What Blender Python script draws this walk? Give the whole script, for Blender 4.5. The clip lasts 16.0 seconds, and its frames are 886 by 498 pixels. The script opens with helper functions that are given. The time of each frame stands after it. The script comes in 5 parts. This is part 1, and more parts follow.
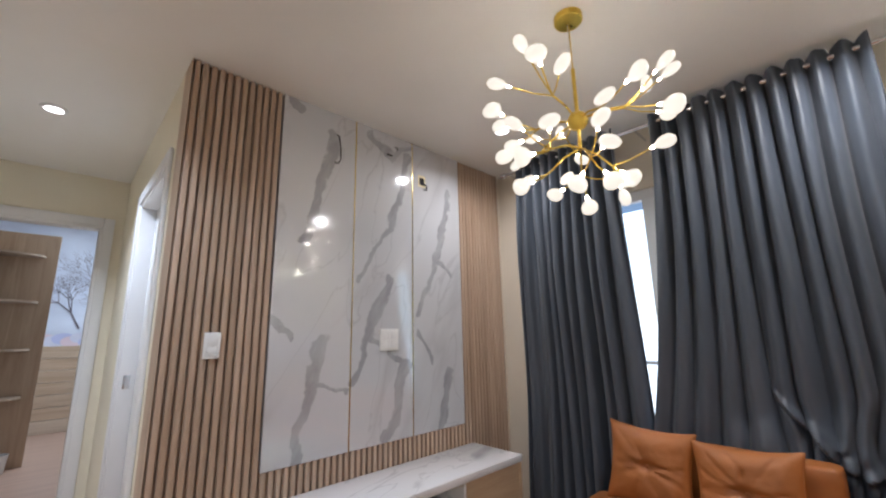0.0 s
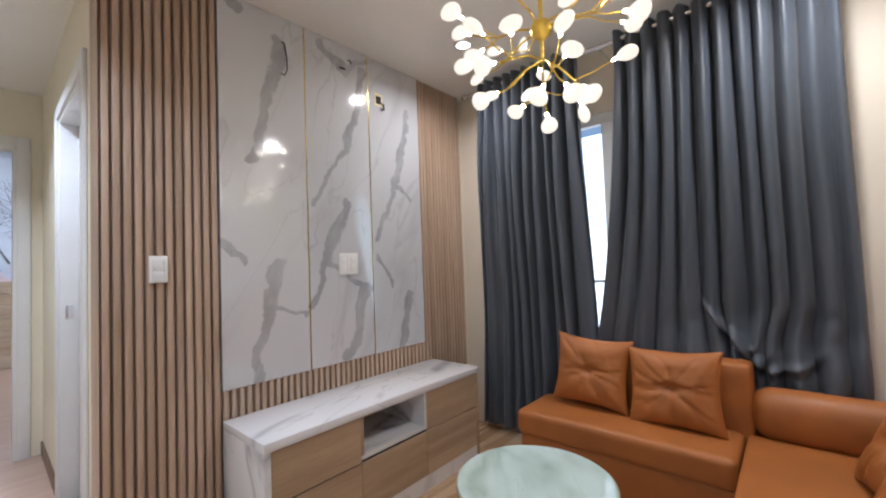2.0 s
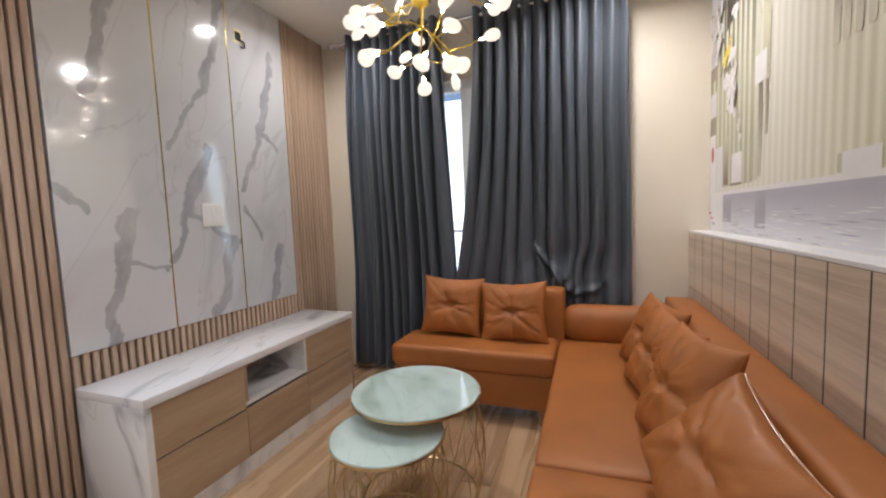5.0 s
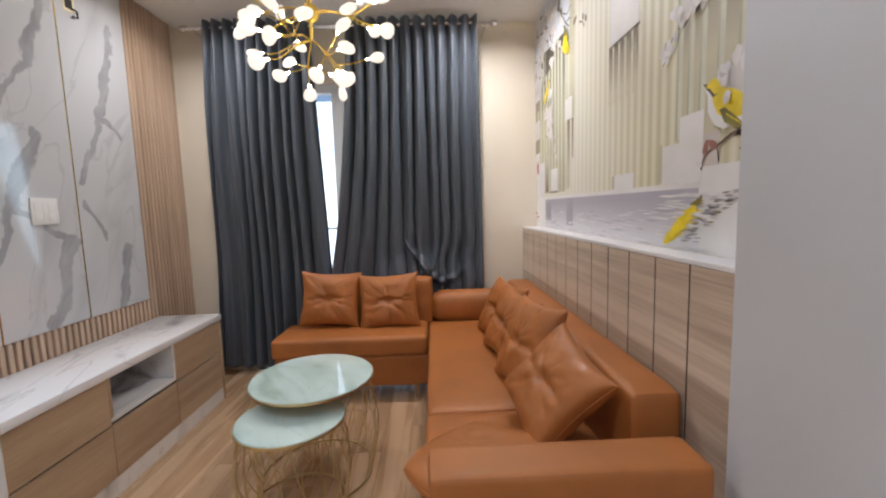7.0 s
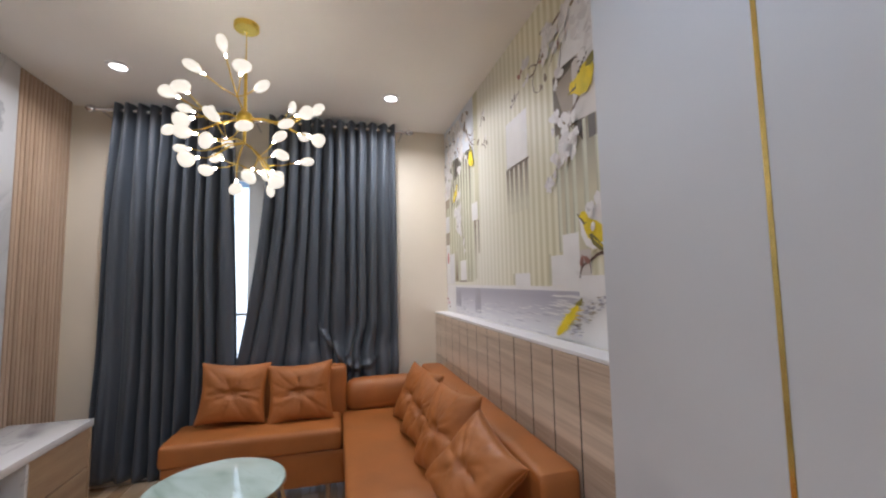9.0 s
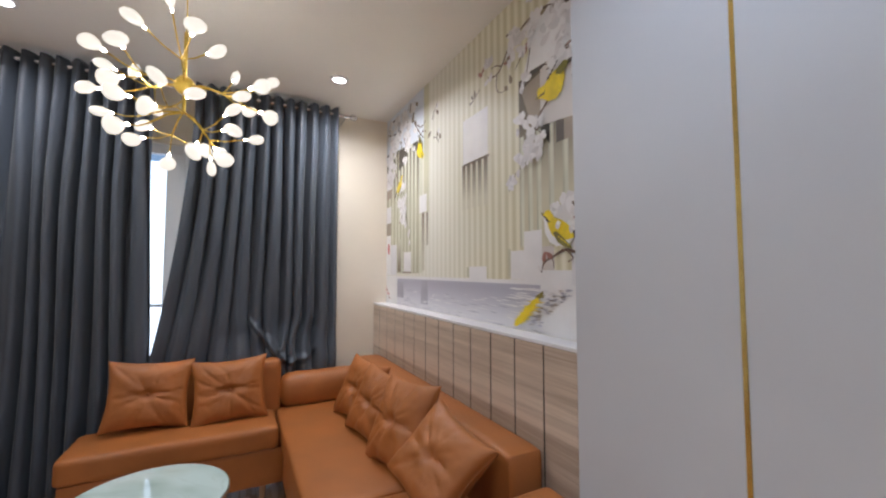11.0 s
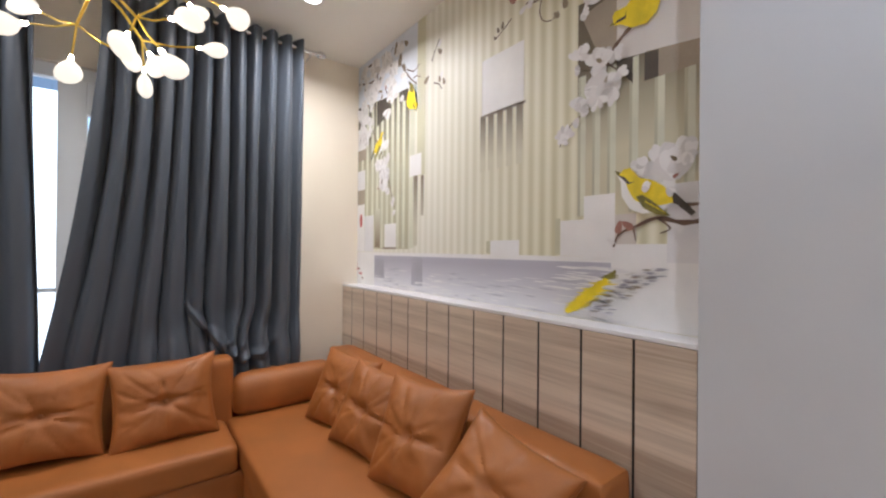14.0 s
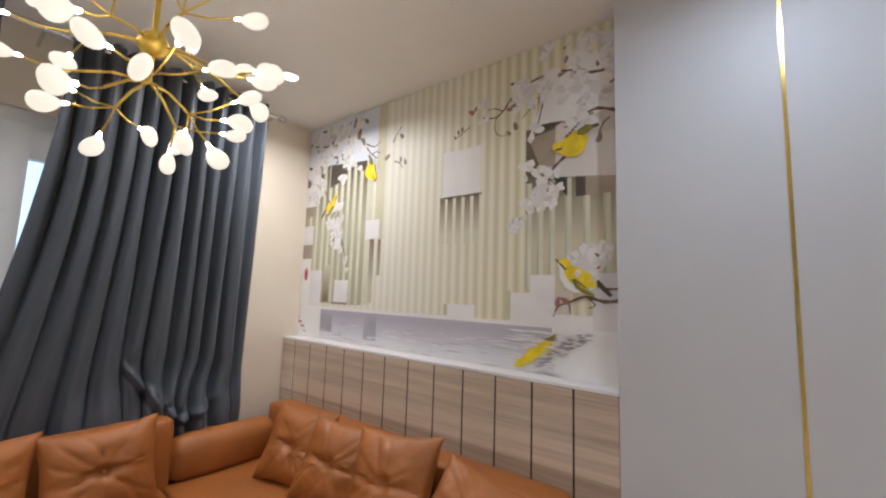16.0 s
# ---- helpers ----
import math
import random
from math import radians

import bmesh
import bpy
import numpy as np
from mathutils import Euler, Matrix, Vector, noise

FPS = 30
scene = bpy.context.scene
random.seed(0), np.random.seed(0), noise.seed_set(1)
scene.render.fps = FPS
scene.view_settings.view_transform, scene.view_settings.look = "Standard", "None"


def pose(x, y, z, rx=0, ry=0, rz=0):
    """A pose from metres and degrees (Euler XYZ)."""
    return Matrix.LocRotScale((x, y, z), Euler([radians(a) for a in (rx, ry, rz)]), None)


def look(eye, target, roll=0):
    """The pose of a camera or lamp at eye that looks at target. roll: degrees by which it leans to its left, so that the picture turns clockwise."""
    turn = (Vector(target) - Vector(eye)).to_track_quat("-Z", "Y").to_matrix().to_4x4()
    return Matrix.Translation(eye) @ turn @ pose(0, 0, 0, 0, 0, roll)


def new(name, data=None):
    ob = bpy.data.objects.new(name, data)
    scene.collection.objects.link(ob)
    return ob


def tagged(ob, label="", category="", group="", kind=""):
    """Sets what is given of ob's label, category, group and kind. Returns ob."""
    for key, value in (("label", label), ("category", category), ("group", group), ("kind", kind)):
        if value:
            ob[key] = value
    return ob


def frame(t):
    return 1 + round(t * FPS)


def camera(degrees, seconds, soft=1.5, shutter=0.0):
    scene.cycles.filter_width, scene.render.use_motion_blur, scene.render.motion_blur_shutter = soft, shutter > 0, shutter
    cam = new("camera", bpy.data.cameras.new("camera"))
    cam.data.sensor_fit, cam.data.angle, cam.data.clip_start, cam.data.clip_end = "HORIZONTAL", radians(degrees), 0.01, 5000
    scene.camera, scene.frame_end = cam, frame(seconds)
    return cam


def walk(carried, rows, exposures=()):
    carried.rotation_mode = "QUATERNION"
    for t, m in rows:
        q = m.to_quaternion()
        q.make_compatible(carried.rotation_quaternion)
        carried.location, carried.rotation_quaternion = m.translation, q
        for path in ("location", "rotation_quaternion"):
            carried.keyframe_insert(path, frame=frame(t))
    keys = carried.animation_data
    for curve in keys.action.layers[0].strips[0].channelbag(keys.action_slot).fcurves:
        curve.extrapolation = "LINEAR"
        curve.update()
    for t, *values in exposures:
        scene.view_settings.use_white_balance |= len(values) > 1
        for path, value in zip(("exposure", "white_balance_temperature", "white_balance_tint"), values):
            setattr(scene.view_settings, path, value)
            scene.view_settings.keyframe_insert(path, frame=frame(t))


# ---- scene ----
cam = camera(95.8, 16.0, soft=2.2)
PATH = [
    (0, (0.197, 0.259, 1.412), (1.554, 1.67, 1.821), -1.2),
    (0.5, (0.213, 0.241, 1.396), (1.593, 1.639, 1.772), -1.7),
    (1, (0.226, 0.231, 1.382), (1.638, 1.619, 1.671), -1.9),
    (1.5, (0.219, 0.244, 1.368), (1.675, 1.603, 1.547), -2.0),
    (2, (0.227, 0.265, 1.354), (1.736, 1.575, 1.427), -2.1),
    (2.5, (0.261, 0.26, 1.33), (1.835, 1.494, 1.321), -2.2),
    (3, (0.271, 0.248, 1.313), (1.914, 1.386, 1.254), -2.0),
    (5.5, (-0.134, 0.323, 1.309), (1.792, 0.833, 1.137), -2.3),
    (6, (-0.219, 0.386, 1.312), (1.749, 0.69, 1.127), -2.2),
    (6.5, (-0.304, 0.432, 1.324), (1.683, 0.548, 1.122), -2.0),
    (7, (-0.346, 0.424, 1.331), (1.643, 0.375, 1.129), -1.7),
    (7.5, (-0.395, 0.442, 1.343), (1.587, 0.227, 1.19), -1.4),
    (8, (-0.438, 0.484, 1.377), (1.53, 0.136, 1.323), -1.1),
    (8.5, (-0.474, 0.515, 1.406), (1.475, 0.067, 1.469), -1.1),
    (9, (-0.507, 0.517, 1.429), (1.42, 0.004, 1.588), -1.1),
    (9.2, (-0.515, 0.53, 1.447), (1.401, -0.016, 1.627), -1.0),
    (11.5, (-0.401, 0.792, 1.435), (1.343, -0.185, 1.496), 0.4),
    (12, (-0.38, 0.809, 1.434), (1.354, -0.188, 1.454), 0.8),
    (12.5, (-0.321, 0.803, 1.422), (1.419, -0.182, 1.413), 1.1),
    (13, (-0.152, 0.788, 1.413), (1.584, -0.203, 1.391), 1.1),
    (13.5, (0.024, 0.807, 1.432), (1.717, -0.258, 1.422), 0.7),
    (14, (0.193, 0.889, 1.413), (1.779, -0.329, 1.42), 0.5),
    (14.5, (0.328, 1.084, 1.458), (1.755, -0.317, 1.499), 0.8),
    (15, (0.314, 1.182, 1.484), (1.623, -0.326, 1.591), 1.4),
    (15.5, (0.257, 1.261, 1.509), (1.507, -0.29, 1.685), 1.7),
    (16, (0.204, 1.347, 1.52), (1.43, -0.218, 1.739), 1.9),
]
EXPOSURE = [(0, -0.39, 5960), (1.5, -0.31, 5960), (3, -0.3, 6120), (5.5, -0.32, 6250), (7, -0.27, 6150), (8.5, -0.31, 5960), (9, -0.46, 5950), (12.5, -0.32, 5850), (14.5, -0.26, 6100), (16, -0.44, 6150)]
walk(cam, [(t, look(eye, target, roll)) for t, eye, target, roll in PATH], [(t, stops, kelvin, 15) for t, stops, kelvin in EXPOSURE])

# ---- world and large lights ----
world = bpy.data.worlds.new("sky")
scene.world = world
world.use_nodes = True
wn = world.node_tree.nodes
sky = wn.new("ShaderNodeTexSky")
sky.sky_type, sky.sun_disc, sky.sun_elevation, sky.sun_rotation = "NISHITA", False, radians(40), radians(6)
wn["Background"].inputs["Strength"].default_value = 0.15
world.node_tree.links.new(sky.outputs[0], wn["Background"].inputs[0])
sun = new("sun", bpy.data.lights.new("sun", "SUN"))
sun.data.energy, sun.data.angle, sun.data.color = 2.5, radians(0.5), (1, 0.95, 0.88)
sun.matrix_basis = look((4, 13, 10), (3, 1, 0))


def area_lamp(name, at, aim, size, watts, colour, shape="DISK", size_y=None):
    lamp = new(name, bpy.data.lights.new(name, "AREA"))
    lamp.data.shape, lamp.data.size, lamp.data.energy, lamp.data.color = shape, size, watts, colour
    if size_y:
        lamp.data.size_y = size_y
    lamp.matrix_basis = look(at, aim)
    return lamp


CEIL, BCEIL = 2.8, 3.4      # living room and hall, bedroom
WARM, COOL = (1, 0.96, 0.90), (0.80, 0.90, 1.0)
# the last two, at x = -2.3, are unseen and added as fill light
DOWNLIGHTS = [(2.31, 1.83, WARM), (2.38, 0.13, WARM), (0.03, 3.48, COOL), (0.04, 1.86, COOL), (0.07, 0.28, COOL), (-2.3, 1.86, COOL), (-2.3, 0.28, COOL)]
for x, y, colour in DOWNLIGHTS:
    beam = area_lamp("downlight_lamp", (x, y, CEIL - 0.035), (x, y, 0), 0.09, (12.5 if y > 1 else 18.5) if colour == WARM else 8.6 if y < 1 and x > -1 else 22 if x < -1 else 18 if y > 3 else 13, colour)
    beam.data.spread = radians(160 if colour == WARM else 170 if y < 1 else 118)
area_lamp("bedroom_lamp", (0.6, 7.6, BCEIL - 0.06), (0.6, 7.6, 0), 0.7, 58, (0.88, 0.97, 1.0))
area_lamp("window_daylight", (3.16, 1.1, 1.2), (0, 1.1, 1.2), 1.5, 25, (0.85, 0.93, 1.0), "RECTANGLE", 2.1)


# ---- materials ----
def material(name, colour, rough=0.5, metal=0.0, vary=0.12, scale=6.0, stretch=(1, 1, 1), bump=0.04, fine=90.0, coat=0.0, sheen=0.0, piece=0.0):
    m = bpy.data.materials.new(name)
    m.use_nodes = True
    nt = m.node_tree
    n, l = nt.nodes, nt.links
    b = n["Principled BSDF"]
    b.inputs["Roughness"].default_value, b.inputs["Metallic"].default_value = rough, metal
    b.inputs["Coat Weight"].default_value, b.inputs["Coat Roughness"].default_value = coat, 0.12
    b.inputs["Sheen Weight"].default_value = sheen
    co = n.new("ShaderNodeTexCoord")
    mp = n.new("ShaderNodeMapping")
    mp.inputs["Scale"].default_value = stretch
    l.new(co.outputs["Object"], mp.inputs[0])
    broad, small = n.new("ShaderNodeTexNoise"), n.new("ShaderNodeTexNoise")
    broad.inputs["Scale"].default_value, broad.inputs["Detail"].default_value = scale, 5
    small.inputs["Scale"].default_value, small.inputs["Detail"].default_value = fine, 3
    l.new(mp.outputs[0], broad.inputs[0]), l.new(mp.outputs[0], small.inputs[0])
    mix = n.new("ShaderNodeMix")
    mix.data_type = "RGBA"
    mix.inputs[6].default_value = (*[c * (1 - vary) for c in colour], 1)
    mix.inputs[7].default_value = (*[min(1, c * (1 + vary)) for c in colour], 1)
    ramp = n.new("ShaderNodeMapRange")
    ramp.inputs[1].default_value, ramp.inputs[2].default_value = 0.3, 0.7
    add = n.new("ShaderNodeMath")
    add.operation = "MULTIPLY_ADD"
    add.inputs[1].default_value = 0.25
    l.new(small.outputs[0], add.inputs[0]), l.new(broad.outputs[0], add.inputs[2])
    sub = n.new("ShaderNodeMath")
    sub.operation, sub.inputs[1].default_value = "SUBTRACT", 0.125
    l.new(add.outputs[0], sub.inputs[0]), l.new(sub.outputs[0], ramp.inputs[0]), l.new(ramp.outputs[0], mix.inputs[0])
    tone = mix.outputs[2]
    if piece:
        info, hsv, pr = n.new("ShaderNodeObjectInfo"), n.new("ShaderNodeHueSaturation"), n.new("ShaderNodeMapRange")
        pr.inputs[3].default_value, pr.inputs[4].default_value = 1 - piece, 1 + piece
        l.new(info.outputs["Random"], pr.inputs[0]), l.new(pr.outputs[0], hsv.inputs["Value"]), l.new(tone, hsv.inputs["Color"])
        tone = hsv.outputs[0]
    l.new(tone, b.inputs["Base Color"])
    rr = n.new("ShaderNodeMapRange")
    rr.inputs[3].default_value, rr.inputs[4].default_value = max(0.02, rough * 0.85), min(1, rough * 1.18)
    l.new(broad.outputs[0], rr.inputs[0]), l.new(rr.outputs[0], b.inputs["Roughness"])
    bp = n.new("ShaderNodeBump")
    bp.inputs["Strength"].default_value, bp.inputs["Distance"].default_value = bump, 0.01
    l.new(small.outputs[0], bp.inputs["Height"]), l.new(bp.outputs[0], b.inputs["Normal"])
    return m


def wood(name, dark, light, along="x", rough=0.4, scale=3.0, piece=0.0):
    """Straight-grained veneer: long streaks along one axis, finer pores on top."""
    m = material(name, light, rough, piece=piece, bump=0.05)
    n, l = m.node_tree.nodes, m.node_tree.links
    mp = n["Mapping"]
    mp.inputs["Scale"].default_value = {"x": (0.35, 5, 5), "y": (5, 0.35, 5), "z": (5, 5, 0.35)}[along]
    broad, small, mix = n["Noise Texture"], n["Noise Texture.001"], n["Mix"]
    broad.inputs["Scale"].default_value, broad.inputs["Distortion"].default_value, broad.inputs["Detail"].default_value = scale, 0.8, 7
    small.inputs["Scale"].default_value = 28
    mix.inputs[6].default_value, mix.inputs[7].default_value = (*dark, 1), (*light, 1)
    if piece:
        info, cmb = n["Object Info"], n.new("ShaderNodeCombineXYZ")
        mul = n.new("ShaderNodeMath")
        mul.operation, mul.inputs[1].default_value = "MULTIPLY", 37.0
        l.new(info.outputs["Random"], mul.inputs[0])
        for i in range(3):
            l.new(mul.outputs[0], cmb.inputs[i])
        l.new(cmb.outputs[0], mp.inputs["Location"])
    return m


def marble(name, base, vein, scale=1.0, rough=0.06, turn=(0, -65, 0), soft=0.05, shift=(0, 0, 0), strokes=(), faint=0.35):
    """Polished white stone: soft drifting veins along one direction and, where given, broad brush-like strokes (x, z, x, z, half width)."""
    m = bpy.data.materials.new(name)
    m.use_nodes = True
    n, l = m.node_tree.nodes, m.node_tree.links
    b = n["Principled BSDF"]
    b.inputs["Roughness"].default_value = rough
    b.inputs["Specular IOR Level"].default_value = 0.8
    b.inputs["Coat Weight"].default_value, b.inputs["Coat Roughness"].default_value, b.inputs["Coat IOR"].default_value = (1.0 if strokes else 0.0), 0.06, 1.75

    def math_node(op, a, c=None, clamp=False):
        q = n.new("ShaderNodeMath")
        q.operation, q.use_clamp = op, clamp
        for i, v in enumerate((a, c)):
            if v is None:
                continue
            if isinstance(v, (int, float)):
                q.inputs[i].default_value = v
            else:
                l.new(v, q.inputs[i])
        return q.outputs[0]

    def vec(op, a, c):
        q = n.new("ShaderNodeVectorMath")
        q.operation = op
        for i, v in enumerate((a, c)):
            if isinstance(v, tuple):
                q.inputs[i].default_value = v
            else:
                l.new(v, q.inputs[i])
        return q

    def noise_of(co, s, detail, distort=0.0, rgh=0.5):
        t = n.new("ShaderNodeTexNoise")
        t.inputs["Scale"].default_value, t.inputs["Detail"].default_value, t.inputs["Distortion"].default_value = s, detail, distort
        t.inputs["Roughness"].default_value = rgh
        l.new(co, t.inputs[0])
        return t

    co, mp = n.new("ShaderNodeTexCoord"), n.new("ShaderNodeMapping")
    mp.vector_type = "TEXTURE"
    mp.inputs["Rotation"].default_value = [radians(a) for a in turn]
    mp.inputs["Scale"].default_value = (2.4 / scale, 0.9 / scale, 0.75 / scale)
    mp.inputs["Location"].default_value = shift
    l.new(co.outputs["Object"], mp.inputs[0])

    def band(s, width, detail, distort, power):
        t = noise_of(mp.outputs[0], s, detail, distort, 0.45)
        a = math_node("ABSOLUTE", math_node("SUBTRACT", t.outputs[0], 0.5))
        q = math_node("SUBTRACT", 1.0, math_node("DIVIDE", a, width), True)
        return math_node("POWER", q, power)

    gate = noise_of(mp.outputs[0], 1.9, 2)
    gr = n.new("ShaderNodeMapRange")
    gr.inputs[1].default_value, gr.inputs[2].default_value = 0.46, 0.62
    l.new(gate.outputs[0], gr.inputs[0])
    total = math_node("MULTIPLY", math_node("MULTIPLY", band(1.15, soft, 4, 0.5, 1.3), gr.outputs[0]), faint if strokes else 1.0)
    total = math_node("MAXIMUM", total, math_node("MULTIPLY", band(2.3, 0.012, 5, 0.8, 1.0), 0.34 if strokes else 0.4))
    if strokes:
        warp = noise_of(co.outputs["Object"], 4.2, 3, 0, 0.5)
        w2 = vec("MULTIPLY", vec("SUBTRACT", warp.outputs["Color"], (0.5, 0.5, 0.5)).outputs[0], (0.17, 0.0, 0.17)).outputs[0]
        warp2 = noise_of(co.outputs["Object"], 15.0, 4, 0, 0.6)
        w2 = vec("ADD", w2, vec("MULTIPLY", vec("SUBTRACT", warp2.outputs["Color"], (0.5, 0.5, 0.5)).outputs[0], (0.05, 0.0, 0.05)).outputs[0]).outputs[0]
        p = vec("MULTIPLY", vec("ADD", co.outputs["Object"], w2).outputs[0], (1.0, 0.0, 1.0)).outputs[0]
        body = None
        for x0, z0, x1, z1, w in strokes:
            ab = Vector((x1 - x0, 0, z1 - z0))
            ap = vec("SUBTRACT", p, (x0, 0.0, z0)).outputs[0]
            t = math_node("MULTIPLY", vec("DOT_PRODUCT", ap, tuple(ab)).outputs["Value"], 1 / ab.length_squared, True)
            sc = n.new("ShaderNodeVectorMath")
            sc.operation = "SCALE"
            sc.inputs[0].default_value = ab
            l.new(t, sc.inputs["Scale"])
            d = vec("DISTANCE", ap, sc.outputs[0]).outputs["Value"]
            q = math_node("SUBTRACT", 1.0, math_node("DIVIDE", d, w * 2.2), True)
            body = q if body is None else math_node("MAXIMUM", body, q)
        grain = noise_of(mp.outputs[0], 8.5, 6, 0.4, 0.65)
        streak = noise_of(mp.outputs[0], 3.4, 7, 0.7, 0.7)
        ragged = math_node("ADD", body, math_node("MULTIPLY", math_node("SUBTRACT", streak.outputs[0], 0.5), 1.5))
        edge = n.new("ShaderNodeMapRange")
        edge.inputs[1].default_value, edge.inputs[2].default_value = 0.34, 0.52
        l.new(ragged, edge.inputs[0])
        core = math_node("MULTIPLY", edge.outputs[0], math_node("ADD", math_node("MULTIPLY", grain.outputs[0], 1.5), 0.02), True)
        body = math_node("MULTIPLY", core, math_node("MULTIPLY", body, 3.0, True), True)
        total = math_node("MAXIMUM", total, body, True)
    mix = n.new("ShaderNodeMix")
    mix.data_type = "RGBA"
    mix.inputs[6].default_value, mix.inputs[7].default_value = (*base, 1), (*vein, 1)
    l.new(total, mix.inputs[0]), l.new(mix.outputs[2], b.inputs["Base Color"])
    return m


def glow(name, colour, strength):
    m = bpy.data.materials.new(name)
    m.use_nodes = True
    b = m.node_tree.nodes["Principled BSDF"]
    b.inputs["Base Color"].default_value = (0.5, 0.49, 0.46, 1)
    b.inputs["Emission Color"].default_value, b.inputs["Emission Strength"].default_value = (*colour, 1), strength
    return m


CREAM = material("cream_wall_paint", (0.83, 0.755, 0.635), 0.6, vary=0.03, scale=2.5, bump=0.03, fine=160)
HALL = material("pale_yellow_paint", (0.82, 0.76, 0.61), 0.55, vary=0.03, scale=2.5, bump=0.03, fine=160)
WHITE_CEIL = material("ceiling_paint", (0.87, 0.85, 0.81), 0.7, vary=0.02, scale=2, bump=0.02, fine=120)
SLAT = wood("walnut_slat", (0.40, 0.28, 0.19), (0.54, 0.40, 0.295), "z", 0.42, 3.0, piece=0.08)
SLAT_BACK = wood("dark_groove_wood", (0.31, 0.21, 0.148), (0.41, 0.285, 0.20), "z", 0.6)
VEINS = ((1.34, 2.63, 1.26, 2.29, 0.029), (1.26, 2.29, 1.17, 1.95, 0.022), (1.04, 2.79, 1.13, 2.73, 0.016), (1.59, 2.76, 1.76, 2.64, 0.026),
         (1.76, 2.63, 1.96, 2.75, 0.016), (1.92, 2.65, 1.77, 2.13, 0.029), (1.77, 2.13, 1.52, 1.74, 0.016), (2.34, 2.48, 2.17, 1.94, 0.022),
         (2.17, 1.94, 2.00, 1.53, 0.016), (2.16, 1.92, 2.32, 1.83, 0.013), (1.01, 1.50, 1.12, 1.38, 0.013), (1.30, 1.39, 1.22, 1.04, 0.029),
         (1.22, 1.04, 1.16, 0.78, 0.022), (1.24, 1.12, 1.47, 1.09, 0.010), (1.76, 1.78, 1.62, 1.38, 0.029), (1.62, 1.38, 1.49, 1.13, 0.019),
         (1.64, 1.37, 1.90, 1.20, 0.016), (1.90, 1.20, 1.75, 0.78, 0.026), (1.98, 1.41, 2.12, 1.20, 0.013), (2.31, 1.15, 2.20, 0.78, 0.026))
MARBLE = marble("polished_marble_slab", (0.63, 0.637, 0.65), (0.34, 0.34, 0.355), strokes=VEINS, rough=0.10)
MARBLE_TOP = marble("marble_worktop", (0.78, 0.78, 0.79), (0.33, 0.33, 0.36), 1.45, 0.10, (0, 0, 16), 0.055, (3, 1, 2))
MARBLE_SIDE = marble("marble_side", (0.76, 0.75, 0.74), (0.33, 0.32, 0.33), 1.5, 0.12, (0, -65, 90), 0.07, (1, 4, 0))
GOLD = material("brushed_gold", (0.86, 0.66, 0.22), 0.2, 1.0, 0.08, 20, bump=0.02)
WIRE_GOLD = material("aged_gold_wire", (0.62, 0.50, 0.27), 0.3, 1.0, 0.1, 20, bump=0.02)
BRASS = material("yellow_brass", (0.74, 0.53, 0.10), 0.28, 1.0, 0.08, 20, bump=0.02)
OAK = wood("oak_front", (0.32, 0.218, 0.138), (0.51, 0.375, 0.245), "x", 0.38, 1.3, piece=0.05)
OAK_GREY = wood("grey_oak_panel", (0.41, 0.315, 0.235), (0.70, 0.59, 0.47), "x", 0.36, 1.25)
OAK_GREY.node_tree.nodes["Map Range"].inputs[1].default_value, OAK_GREY.node_tree.nodes["Map Range"].inputs[2].default_value = 0.38, 0.62
OAK_GREY.node_tree.nodes["Noise Texture"].inputs["Distortion"].default_value = 0.7
OAK_GREY.node_tree.nodes["Mapping"].inputs["Scale"].default_value = (0.16, 5, 6.5)
FLOOR = wood("oak_floor_plank", (0.36, 0.222, 0.123), (0.54, 0.365, 0.212), "x", 0.27, 2.6, piece=0.14)
LEATHER = material("tan_leather", (0.375, 0.129, 0.029), 0.50, vary=0.13, scale=5, bump=0.10, fine=220, coat=0.05)
CURTAIN = material("slate_satin_curtain", (0.068, 0.083, 0.107), 0.44, vary=0.04, scale=5, stretch=(1, 1, 0.3), bump=0.03, fine=300, sheen=0.12)
CURTAIN.node_tree.nodes["Principled BSDF"].inputs["Specular IOR Level"].default_value = 0.5
CHROME = material("brushed_steel", (0.72, 0.72, 0.74), 0.22, 1.0, 0.05, 30, bump=0.01)
WHITE = material("white_lacquer", (0.80, 0.80, 0.80), 0.35, vary=0.02, scale=5, bump=0.01)
PLASTIC = material("white_plastic", (0.82, 0.82, 0.80), 0.3, vary=0.02, scale=9, bump=0.01)
PANEL = material("pale_grey_cabinet_panel", (0.61, 0.63, 0.665), 0.46, vary=0.02, scale=3, bump=0.012, fine=220)
LEDGE = material("pale_grey_ledge", (0.80, 0.79, 0.80), 0.5, vary=0.03)
DARK = material("black_shadow_gap", (0.015, 0.013, 0.012), 0.7, vary=0.2, scale=20)
JADE = marble("pale_jade_glass_top", (0.58, 0.71, 0.67), (0.36, 0.46, 0.40), 2.6, 0.045, (0, 0, 35), 0.16, (2, 2, 0))
LEG = wood("pale_wood_leg", (0.36, 0.22, 0.12), (0.52, 0.34, 0.2), "z")
BULB = glow("frosted_bulb", (1, 0.90, 0.71), 1.25)
BULB.node_tree.nodes["Principled BSDF"].inputs["Base Color"].default_value = (0.22, 0.21, 0.19, 1)
BULB_CORE = glow("bulb_neck_light", (1, 0.89, 0.70), 150.0)
LED = glow("downlight_lens", (1, 0.95, 0.90), 9.0)
BASEBOARD = wood("brown_skirting", (0.12, 0.07, 0.05), (0.22, 0.13, 0.09), "y")
